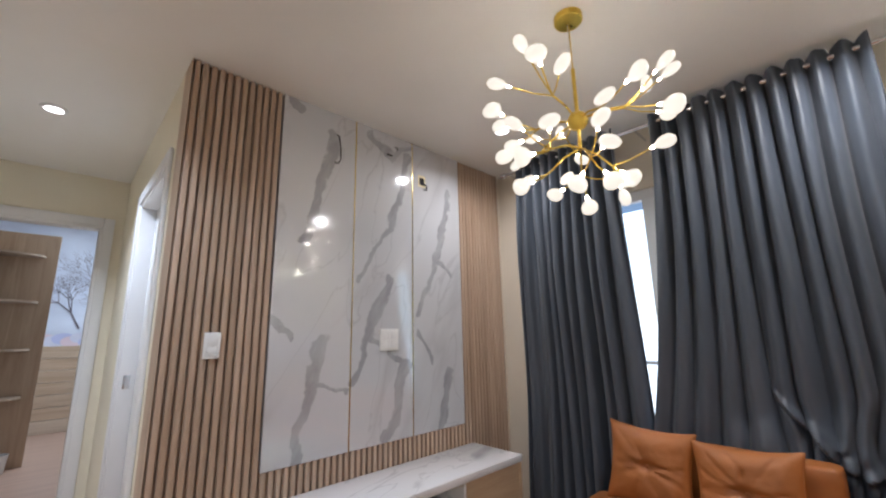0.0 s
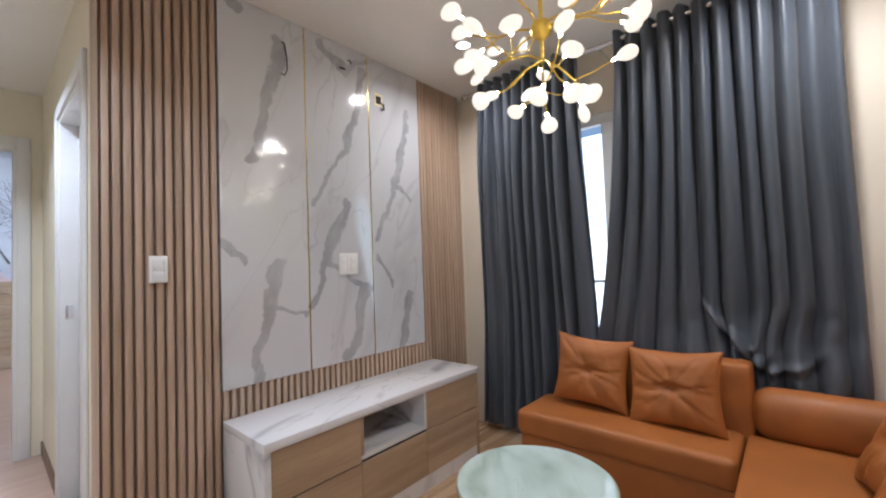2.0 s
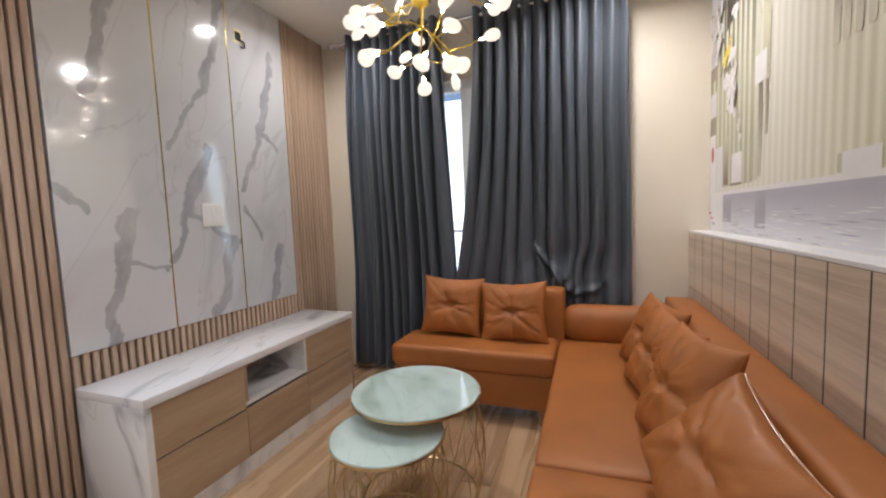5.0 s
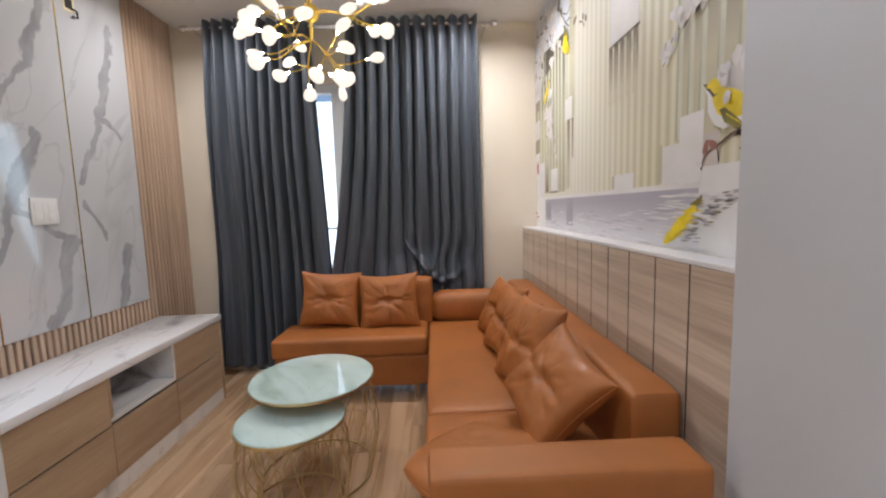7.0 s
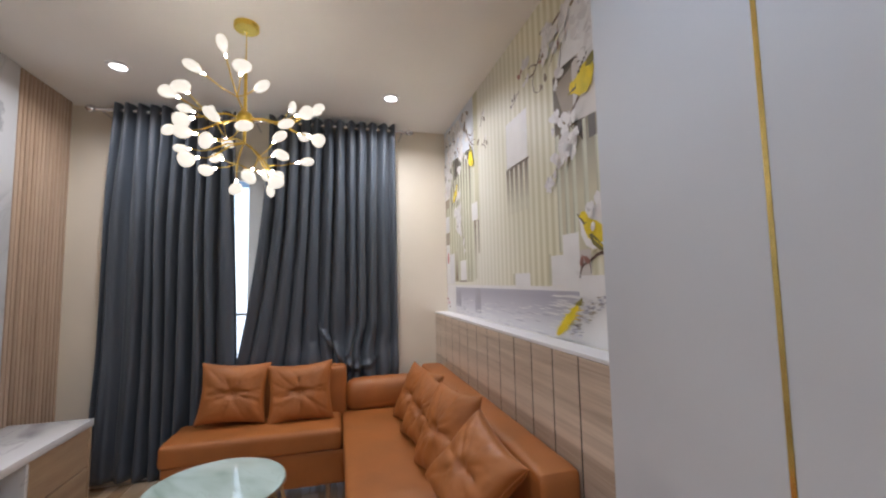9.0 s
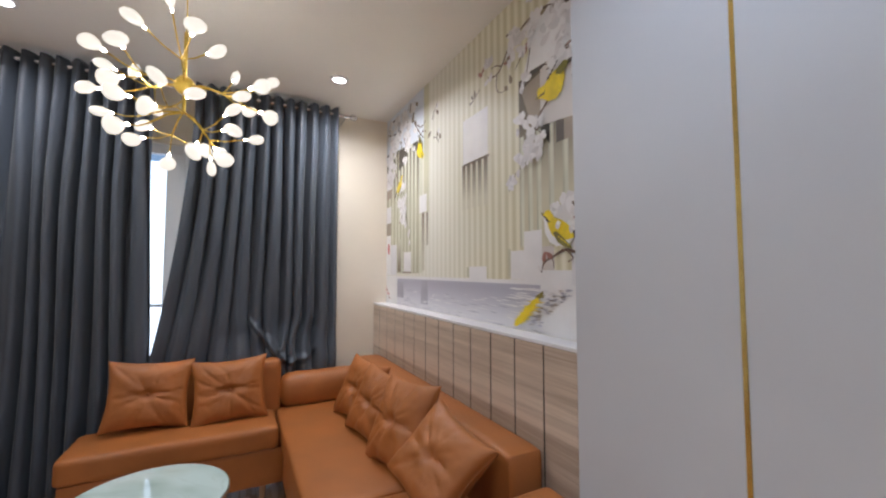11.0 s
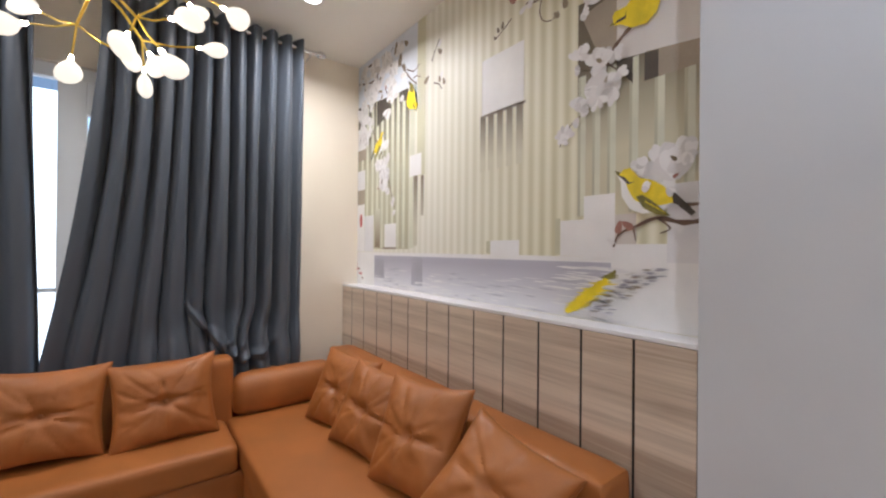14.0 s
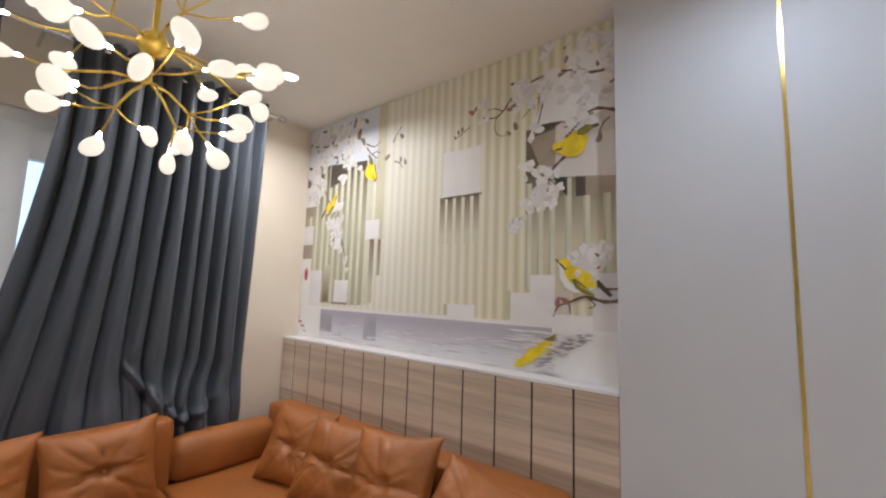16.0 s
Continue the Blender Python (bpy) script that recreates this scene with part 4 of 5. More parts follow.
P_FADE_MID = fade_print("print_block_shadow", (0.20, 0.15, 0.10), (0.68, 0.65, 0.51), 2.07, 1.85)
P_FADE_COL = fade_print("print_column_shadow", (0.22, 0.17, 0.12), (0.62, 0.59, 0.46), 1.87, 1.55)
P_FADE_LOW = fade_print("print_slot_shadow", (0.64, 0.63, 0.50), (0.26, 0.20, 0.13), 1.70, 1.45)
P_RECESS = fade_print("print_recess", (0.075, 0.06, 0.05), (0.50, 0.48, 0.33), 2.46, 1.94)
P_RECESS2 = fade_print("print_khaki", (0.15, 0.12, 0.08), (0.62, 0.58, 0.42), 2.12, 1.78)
P_BROWN, P_SHADE = print_mat("print_taupe", (0.25, 0.20, 0.135), 0.3, 4), print_mat("print_olive_shade", (0.33, 0.30, 0.18), 0.2, 4)
P_DEEP, P_TWIG = print_mat("print_dark_brown", (0.085, 0.07, 0.055), 0.3), print_mat("print_twig", (0.15, 0.09, 0.06), 0.3, 30)
P_WATER = fade_print("print_lilac_water", (0.47, 0.46, 0.53), (0.74, 0.73, 0.77), 1.345, 1.19)
P_YELLOW, P_OLIVE = print_mat("print_yellow", (0.85, 0.66, 0.02), 0.15, 18), print_mat("print_olive", (0.22, 0.19, 0.04), 0.3, 30)
P_RED, P_LIGHT = print_mat("print_red", (0.55, 0.08, 0.08)), print_mat("print_light_green", (0.68, 0.68, 0.55), 0.1, 5)
P_PETAL, P_PETAL2 = print_mat("print_petal", (0.80, 0.78, 0.77)), print_mat("print_petal_shade", (0.71, 0.68, 0.67))
for pm in (P_PETAL, P_PETAL2):
    q = pm.node_tree
    geo, hsv, rng = q.nodes.new("ShaderNodeNewGeometry"), q.nodes.new("ShaderNodeHueSaturation"), q.nodes.new("ShaderNodeMapRange")
    rng.inputs[3].default_value, rng.inputs[4].default_value = 0.86, 1.06
    q.links.new(geo.outputs["Random Per Island"], rng.inputs[0]), q.links.new(rng.outputs[0], hsv.inputs["Value"])
    q.links.new(q.nodes["Mix"].outputs[2], hsv.inputs["Color"]), q.links.new(hsv.outputs[0], q.nodes["Principled BSDF"].inputs["Base Color"])
mural = thing("wall_mural", (1.8, YM, WZ), "printed wall mural of striped columns, yellow birds and magnolia", "mural", kind="structure")
part("paper", box(WX0 - 0.002, XW - 0.001, YM + 0.001, YM + 0.003, WZ, CEIL - 0.001), STRIPES, mural)


def shape(name, pts, mat, level=0, label=""):
    return part(name, flat([(min(XW - 0.003, max(WX0, x)), min(CEIL - 0.002, z)) for x, z in pts], YM + 0.0045 + 0.0004 * level, 0.0003), mat, mural, label)


def rect(name, x0, x1, z0, z1, mat, level=0, tilt=0.0):
    return shape(name, [(x0, z0), (x1, z0 + tilt), (x1, z1 + tilt), (x0, z1)], mat, level)


# water with its bank line, ripples and the column's reflection
rect("bank", 0.64, 3.1, WZ + 0.004, 1.395, P_WHITE, 0)
rect("water", 0.95, 2.74, WZ + 0.006, 1.374, P_WATER, 1)
rect("column_reflection", 2.14, 2.26, 1.20, 1.372, P_DUSK, 2)
rect("bank_reflection", 2.60, 2.74, 1.22, 1.35, P_DUSK, 2)
for i in range(150):
    x, z = random.uniform(1.0, 2.7), WZ + 0.008 + 0.135 * random.random() ** 1.5
    w, h = random.uniform(0.02, 0.085), random.uniform(0.0015, 0.0035)
    shape("ripple", [(x - w, z), (x - 0.2 * w, z - h), (x + w, z + 0.001), (x + 0.3 * w, z + h)], random.choice((P_WHITE, P_PALE, P_WHITE, P_DUSK)), 3 + i % 3)
for i in range(70):
    x, z = 0.935 + 0.22 * random.random() ** 1.6, random.uniform(WZ + 0.01, 1.365)
    w, h = random.uniform(0.03, 0.09), random.uniform(0.002, 0.006)
    shape("ripple", [(x - w, z), (x - 0.2 * w, z - h), (x + w, z + 0.001), (x + 0.3 * w, z + h)], random.choice((P_WHITE, P_WHITE, P_PALE)), 3 + i % 3)
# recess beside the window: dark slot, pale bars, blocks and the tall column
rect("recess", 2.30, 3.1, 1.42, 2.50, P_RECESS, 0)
for k, x in enumerate((2.36, 2.43, 2.50, 2.57, 2.64, 2.71, 2.78, 2.86, 2.94)):
    rect("bar", x - 0.016, x + 0.014, 1.425, 2.47, P_LIGHT, 1)
    rect("bar_shade", x + 0.0145, x + 0.024, 1.425, 2.47, P_GREEN, 1)
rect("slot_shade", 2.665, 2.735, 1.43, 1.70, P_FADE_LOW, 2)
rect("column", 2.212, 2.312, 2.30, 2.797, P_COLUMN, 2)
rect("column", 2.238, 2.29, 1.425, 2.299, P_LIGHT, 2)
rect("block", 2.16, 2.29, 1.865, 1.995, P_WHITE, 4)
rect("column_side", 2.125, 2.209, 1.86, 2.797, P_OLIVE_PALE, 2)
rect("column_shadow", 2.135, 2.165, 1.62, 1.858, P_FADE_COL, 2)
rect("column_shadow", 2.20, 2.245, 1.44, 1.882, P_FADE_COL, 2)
shape("block", [(2.29, 2.425), (2.45, 2.435), (2.72, 2.462), (3.1, 2.49), (3.1, 2.797), (2.29, 2.797)], P_COLUMN, 3)
shape("block_underside", [(2.31, 2.36), (2.42, 2.36), (2.42, 2.437), (2.31, 2.427)], P_DEEP, 2)
shape("block_underside", [(2.53, 2.33), (2.72, 2.28), (2.72, 2.458), (2.53, 2.442)], P_DEEP, 2)
rect("block", 2.88, 3.12, 2.16, 2.32, P_WHITE, 3)
rect("block_underside", 2.88, 3.12, 2.08, 2.158, P_TAUPE, 2)
rect("block", 2.895, 3.12, 1.86, 2.005, P_PALE, 3)
rect("block_underside", 2.90, 3.12, 1.75, 1.858, P_TAUPE, 2)
rect("block", 2.90, 3.12, 1.40, 1.75, P_WHITE, 3)
rect("block", 2.755, 2.898, 1.40, 1.66, P_PALE, 3)
rect("block", 2.447, 2.60, 1.432, 1.588, P_WHITE, 3)
rect("block_underside", 2.45, 2.62, 1.418, 1.431, P_TAUPE, 3)
shape("lantern", [(2.955 + 0.022 * math.cos(a), 1.63 + 0.05 * math.sin(a)) for a in (0.524 * k for k in range(12))], P_RED, 4, "small red seal mark")
for k in range(7):
    a, b = 2.90 + 0.02 * k, 1.195 + 0.016 * k + 0.02 * (k % 2)
    shape("lily", [(a, b), (a + 0.035, b + 0.006), (a + 0.055, b + 0.016), (a + 0.02, b + 0.012)], P_RED if k % 3 else P_ROSE, 4)
# middle block with its hanging shadow bars
rect("block", 1.37, 1.628, 2.075, 2.342, P_WHITE, 3)
rect("block_edge", 1.629, 1.637, 2.072, 2.340, P_PALE, 3)
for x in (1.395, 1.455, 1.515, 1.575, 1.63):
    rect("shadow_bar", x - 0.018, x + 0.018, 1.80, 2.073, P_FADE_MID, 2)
rect("block_shade", 1.36, 1.64, 2.062, 2.073, P_TAUPE, 2)
rect("block", 1.39, 1.572, 1.39, 1.462, P_WHITE, 3)
rect("block_shade", 1.572, 1.60, 1.40, 1.46, P_OLIVE_PALE, 2)
# recess beside the cabinet
rect("recess", 0.64, 1.10, 1.545, 2.36, P_RECESS2, 0)
for x in (0.70, 0.79, 0.875, 0.955, 1.015, 1.075):
    rect("bar", x - 0.010, x + 0.012, 1.55, 2.08, P_LIGHT, 1)
    rect("bar_shade", x + 0.0125, x + 0.022, 1.55, 2.08, P_GREEN, 1)
shape("niche_shade", [(1.085, 2.31), (0.93, 2.34), (0.93, 2.10), (1.00, 2.10)], P_TAUPE, 2)
shape("block", [(0.64, 2.055), (0.945, 2.092), (0.94, 2.30), (0.64, 2.32)], P_STONE, 3)
shape("block_shade", [(0.64, 2.27), (0.945, 2.27), (0.94, 2.40), (0.64, 2.40)], P_TAUPE_PALE, 4)
shape("block", [(0.64, 2.385), (0.80, 2.355), (0.905, 2.368), (1.01, 2.375), (1.085, 2.318), (1.02, 2.47), (0.98, 2.60), (0.64, 2.70)], P_WHITE, 5)
shape("block_underside", [(1.085, 2.315), (1.01, 2.372), (0.90, 2.366), (0.93, 2.35), (1.0, 2.345)], P_DEEP, 6)
shape("block_underside", [(0.64, 1.985), (0.70, 1.985), (0.84, 1.985), (0.84, 2.082), (0.64, 2.056)], P_TAUPE, 4)
shape("block_underside", [(0.80, 1.985), (0.845, 1.985), (0.845, 2.08), (0.80, 2.074)], P_DEEP, 5)
shape("block_underside", [(0.885, 1.99), (0.94, 2.06), (0.945, 2.09), (0.885, 2.084)], P_DEEP, 4)
rect("block", 1.06, 1.175, 1.396, 1.535, P_WHITE, 3)
rect("block", 0.945, 1.07, 1.39, 1.622, P_WHITE, 4)
rect("block_shade", 1.176, 1.20, 1.40, 1.545, P_OLIVE_PALE, 2)
rect("block", 0.64, 0.96, 1.20, 1.44, P_WHITE, 2)
rect("block", 0.64, 0.77, 1.38, 1.63, P_PALE, 3)
rect("block_side", 0.87, 0.945, 1.44, 1.545, P_TAUPE_PALE, 3)


def limb(pts, w0, w1, level=7, tint=None):
    """A printed twig that thins along its run."""
    left, right = [], []
    pts = [Vector(p) for p in pts]
    fine = []
    for i in range(len(pts) - 1):
        a, b, c, d = pts[max(0, i - 1)], pts[i], pts[i + 1], pts[min(len(pts) - 1, i + 2)]
        for t in (0, 0.33, 0.67):
            fine.append(0.5 * (2 * b + (c - a) * t + (2 * a - 5 * b + 4 * c - d) * t * t + (3 * b - a - 3 * c + d) * t ** 3))
    fine.append(pts[-1])
    for i, p in enumerate(fine):
        d = (fine[min(i + 1, len(fine) - 1)] - fine[max(i - 1, 0)]).normalized()
        w = (w0 + (w1 - w0) * i / (len(fine) - 1)) / 2 * (1 + 0.25 * math.sin(2.7 * i))
        left.append((p.x - d.y * w, p.y + d.x * w)), right.append((p.x + d.y * w, p.y - d.x * w))
    part("twig", flat([(min(XW - 0.004, max(WX0, x)), min(CEIL - 0.004, z)) for x, z in left + right[::-1]], YM + 0.0045 + 0.0004 * level, 0.0003), tint or P_TWIG, mural)


def bud(x, z, ln, turn, mat, level=8):
    """A pointed magnolia bud."""
    pts = []
    for k in range(9):
        a = 2 * math.pi * k / 9
        u, v = ln * 0.5 * math.cos(a), ln * 0.2 * math.sin(a) * (1.25 - 0.6 * math.cos(a))
        pts.append((x + u * math.cos(turn) - v * math.sin(turn), z + u * math.sin(turn) + v * math.cos(turn)))
    part("bud", flat([(min(XW - 0.004, max(WX0, px)), min(CEIL - 0.004, pz)) for px, pz in pts], YM + 0.0045 + 0.0004 * level, 0.0003), mat, mural)


for run, w0, w1 in (([(0.65, 2.35), (0.74, 2.385), (0.80, 2.37), (0.86, 2.335), (0.90, 2.33)], 0.016, 0.006), ([(0.76, 2.37), (0.85, 2.345), (0.92, 2.36)], 0.008, 0.003),
                    ([(0.69, 2.33), (0.717, 2.31), (0.74, 2.26)], 0.009, 0.005), ([(0.65, 2.56), (0.78, 2.57), (0.90, 2.62), (1.0, 2.63), (1.12, 2.60)], 0.016, 0.008),
                    ([(1.12, 2.60), (1.18, 2.565), (1.235, 2.50), (1.29, 2.475), (1.361, 2.494)], 0.012, 0.006), ([(1.235, 2.50), (1.28, 2.525), (1.33, 2.532)], 0.007, 0.003),
                    ([(1.275, 2.48), (1.285, 2.42), (1.265, 2.375), (1.222, 2.36), (1.19, 2.38)], 0.006, 0.003), ([(0.98, 2.60), (1.01, 2.48), (1.035, 2.38), (1.07, 2.32)], 0.009, 0.004),
                    ([(1.02, 2.52), (1.08, 2.47), (1.12, 2.43)], 0.006, 0.003), ([(1.445, 2.466), (1.49, 2.44), (1.546, 2.415)], 0.006, 0.004), ([(1.33, 2.60), (1.34, 2.57)], 0.006, 0.003),
                    ([(0.863, 2.20), (0.905, 2.178), (0.96, 2.13), (0.988, 2.07), (0.995, 2.02)], 0.016, 0.008), ([(1.01, 2.01), (1.06, 1.945), (1.13, 1.905), (1.18, 1.83)], 0.006, 0.003),
                    ([(0.975, 2.09), (0.94, 2.055)], 0.006, 0.004), ([(0.645, 1.565), (0.70, 1.56), (0.76, 1.575), (0.80, 1.59)], 0.012, 0.006), ([(0.645, 1.515), (0.72, 1.505), (0.80, 1.525), (0.87, 1.50), (0.93, 1.475), (0.95, 1.43)], 0.017, 0.006),
                    ([(0.80, 1.525), (0.76, 1.49), (0.79, 1.475)], 0.007, 0.004), ([(0.88, 1.50), (0.87, 1.45)], 0.006, 0.003),
                    ([(3.01, 2.64), (2.94, 2.72), (2.84, 2.75), (2.74, 2.73), (2.70, 2.66)], 0.022, 0.012), ([(2.97, 2.66), (2.88, 2.635), (2.76, 2.62), (2.70, 2.66)], 0.016, 0.010),
                    ([(2.72, 2.65), (2.70, 2.58), (2.69, 2.50)], 0.012, 0.006), ([(2.61, 2.56), (2.59, 2.49), (2.53, 2.44)], 0.010, 0.005), ([(2.62, 2.75), (2.56, 2.72), (2.50, 2.76)], 0.009, 0.004),
                    ([(2.42, 2.63), (2.36, 2.56), (2.28, 2.47), (2.21, 2.42)], 0.014, 0.006), ([(2.33, 2.55), (2.25, 2.51), (2.18, 2.535)], 0.010, 0.004), ([(2.27, 2.46), (2.22, 2.47), (2.175, 2.45)], 0.008, 0.004),
                    ([(2.063, 2.50), (2.03, 2.55), (1.99, 2.60)], 0.008, 0.004), ([(2.042, 2.368), (1.995, 2.35), (1.963, 2.311)], 0.008, 0.004), ([(2.78, 2.27), (2.72, 2.18), (2.66, 2.12)], 0.010, 0.005),
                    ([(2.66, 2.12), (2.60, 1.98), (2.53, 1.85), (2.47, 1.68)], 0.009, 0.004)):
    limb(run, w0, w1)
for x, z, ln, a, m in ((1.44, 2.545, 0.05, 0.6, "R"), (1.41, 2.56, 0.035, 2.0, "R"), (1.175, 2.53, 0.055, 1.2, "R"), (1.20, 2.50, 0.04, 0.3, "R"), (1.155, 2.56, 0.05, 0.9, "B"), (1.16, 2.40, 0.05, 1.3, "B"), (1.20, 2.37, 0.04, 0.8, "B"),
                       (1.53, 2.45, 0.03, 1.2, "B"), (1.50, 2.46, 0.035, 1.7, "B"), (1.55, 2.42, 0.025, 1.0, "B"), (1.375, 2.475, 0.05, 2.7, "P"), (0.735, 2.245, 0.05, 1.9, "B"), (0.93, 1.50, 0.05, 1.8, "R"), (0.90, 1.505, 0.05, 0.6, "R"),
                       (0.96, 1.45, 0.035, 0.5, "P"), (2.41, 2.64, 0.09, 1.9, "B"), (2.36, 2.575, 0.06, 1.3, "B"), (2.46, 2.74, 0.07, 1.7, "B"), (2.34, 2.72, 0.06, 0.7, "B"), (1.985, 2.53, 0.05, 0.8, "B"), (1.985, 2.575, 0.045, 2.2, "P"),
                       (1.985, 2.375, 0.04, 1.4, "B"), (1.965, 2.395, 0.04, 2.0, "P"), (1.945, 2.35, 0.045, 1.2, "B"), (2.11, 2.41, 0.06, 2.6, "B"), (1.04, 2.50, 0.06, 2.2, "R"), (1.09, 2.52, 0.07, 0.5, "P"), (2.46, 2.62, 0.06, 2.8, "B")):
    bud(x, z, ln, a, {"R": P_ROSE, "B": P_BROWN, "P": P_PETAL}[m])


PETALS = []


def flower(x, z, size, turn, spread, seed, level=9):
    """One magnolia flower of broad overlapping petals that fan out from a heart."""
    rnd, bm = random.Random(seed), bmesh.new()
    count = 3 + int(spread * 2.2)
    for k in range(count):
        a = turn + spread * ((k + 0.5) / count - 0.5) * 2 + rnd.uniform(-0.2, 0.2)
        ln, wd = size * rnd.uniform(0.7, 1.0), size * rnd.uniform(0.19, 0.27)
        y, ring = YM + 0.0045 + 0.0004 * level + 0.00001 * len(PETALS), []
        PETALS.append(k)
        for t in range(12):
            q = 2 * math.pi * t / 12
            u, v = ln * (0.5 + 0.5 * math.cos(q)), wd * math.sin(q) * (0.75 + 0.45 * (0.5 + 0.5 * math.cos(q)))
            ring.append((min(XW - 0.004, max(WX0, x + u * math.cos(a) - v * math.sin(a))), min(CEIL - 0.004, z + u * math.sin(a) + v * math.cos(a))))
        bm.faces.new([bm.verts.new((px, y, pz)) for px, pz in ring]).material_index = 0 if rnd.random() < 0.72 else 1
    part("blossom", bm, [P_PETAL, P_PETAL2], mural, "white printed magnolia blossom")


for n_f, (x, z, size, turn, spread) in enumerate((
        (1.0, 2.10, 0.085, 1.4, 0.9), (1.095, 2.15, 0.06, 2.0, 1.5), (1.13, 2.165, 0.05, 3.0, 0.4), (1.05, 2.17, 0.05, 0.4, 0.4), (0.985, 2.05, 0.09, 0.0, 1.2), (0.93, 2.03, 0.055, -0.4, 1.0), (1.01, 2.02, 0.075, -1.9, 1.4), (0.955, 2.0, 0.07, -1.2, 0.8), (1.03, 2.06, 0.07, 2.9, 1.1),
        (1.07, 2.02, 0.075, 3.3, 1.0), (1.085, 1.945, 0.045, 2.2, 1.6), (1.05, 1.94, 0.045, 0.0, 0.6), (1.12, 1.91, 0.035, 3.4, 0.8), (1.155, 1.87, 0.05, 1.2, 2.2), (1.175, 1.85, 0.045, 2.8, 1.0),
        (0.85, 1.65, 0.085, 1.6, 0.7), (0.885, 1.66, 0.05, 2.6, 0.9), (0.80, 1.60, 0.09, 1.7, 1.0), (0.79, 1.70, 0.07, 1.6, 0.6), (0.745, 1.64, 0.13, 1.5, 0.7), (0.72, 1.68, 0.10, 1.2, 0.9), (0.77, 1.67, 0.08, 2.2, 0.9),
        (1.05, 2.34, 0.06, 2.1, 1.2), (1.09, 2.31, 0.045, 3.2, 0.5), (0.83, 2.33, 0.08, -1.0, 1.6), (0.78, 2.36, 0.09, -0.8, 1.5), (0.88, 2.36, 0.05, 2.6, 1.3), (0.75, 2.44, 0.09, 1.4, 1.6), (0.87, 2.50, 0.09, 1.0, 2.4), (1.12, 2.55, 0.09, 1.5, 1.6), (0.97, 2.58, 0.08, 0.6, 2.0), (1.36, 2.55, 0.07, 1.8, 1.2),
        (1.345, 2.49, 0.04, 3.6, 1.2), (0.82, 2.25, 0.05, -0.6, 1.2),
        (2.65, 1.92, 0.09, 2.7, 1.2), (2.60, 1.90, 0.09, 0.3, 1.2), (2.62, 1.88, 0.09, -1.6, 1.3), (2.63, 1.95, 0.09, 1.6, 1.0), (2.56, 1.99, 0.09, 1.0, 1.2), (2.53, 1.93, 0.07, 0.2, 0.8), (2.70, 1.99, 0.07, 1.8, 1.1), (2.54, 1.83, 0.06, -1.0, 1.0), (2.47, 1.72, 0.05, 0.6, 1.4), (2.48, 1.67, 0.04, 3.9, 1.0), (2.57, 2.10, 0.07, 1.2, 1.1),
        (2.83, 2.52, 0.12, 2.0, 2.4), (2.92, 2.40, 0.11, 2.9, 2.0), (2.80, 2.36, 0.08, -1.2, 1.4), (2.70, 2.52, 0.09, 0.8, 1.8), (2.56, 2.36, 0.08, -1.4, 1.2), (2.52, 2.44, 0.07, 0.7, 1.5), (2.60, 2.62, 0.11, 1.2, 2.2), (2.48, 2.56, 0.10, 0.4, 1.8), (2.74, 2.70, 0.09, 1.7, 2.4), (2.92, 2.28, 0.09, -1.7, 1.4), (2.85, 2.22, 0.06, -1.0, 1.0), (2.37, 2.50, 0.06, 2.0, 1.2), (2.41, 2.68, 0.08, 1.6, 1.4), (2.38, 2.40, 0.05, -1.7, 0.8))):
    flower(x, z, size, turn, spread, n_f * 7 + 1)


spray = random.Random(23)
for x0, x1, z0, z1, count in ((0.66, 1.0, 2.40, 2.76, 34), (0.98, 1.18, 2.44, 2.66, 10), (2.46, 2.98, 2.40, 2.74, 34), (0.93, 1.12, 1.94, 2.12, 6), (2.54, 2.70, 1.84, 2.02, 6), (0.70, 0.86, 1.60, 1.74, 5), (2.80, 2.99, 2.18, 2.42, 9)):
    for k in range(count):
        flower(spray.uniform(x0, x1), spray.uniform(z0, z1), spray.uniform(0.03, 0.065), spray.uniform(0, 6.28), spray.uniform(0.5, 2.6), 500 + len(PETALS), 12)
        if k % 3 == 0:
            bud(spray.uniform(x0, x1), spray.uniform(z0, z1), spray.uniform(0.02, 0.045), spray.uniform(0, 3.1), spray.choice((P_BROWN, P_ROSE, P_BROWN, P_TAUPE)), 17)


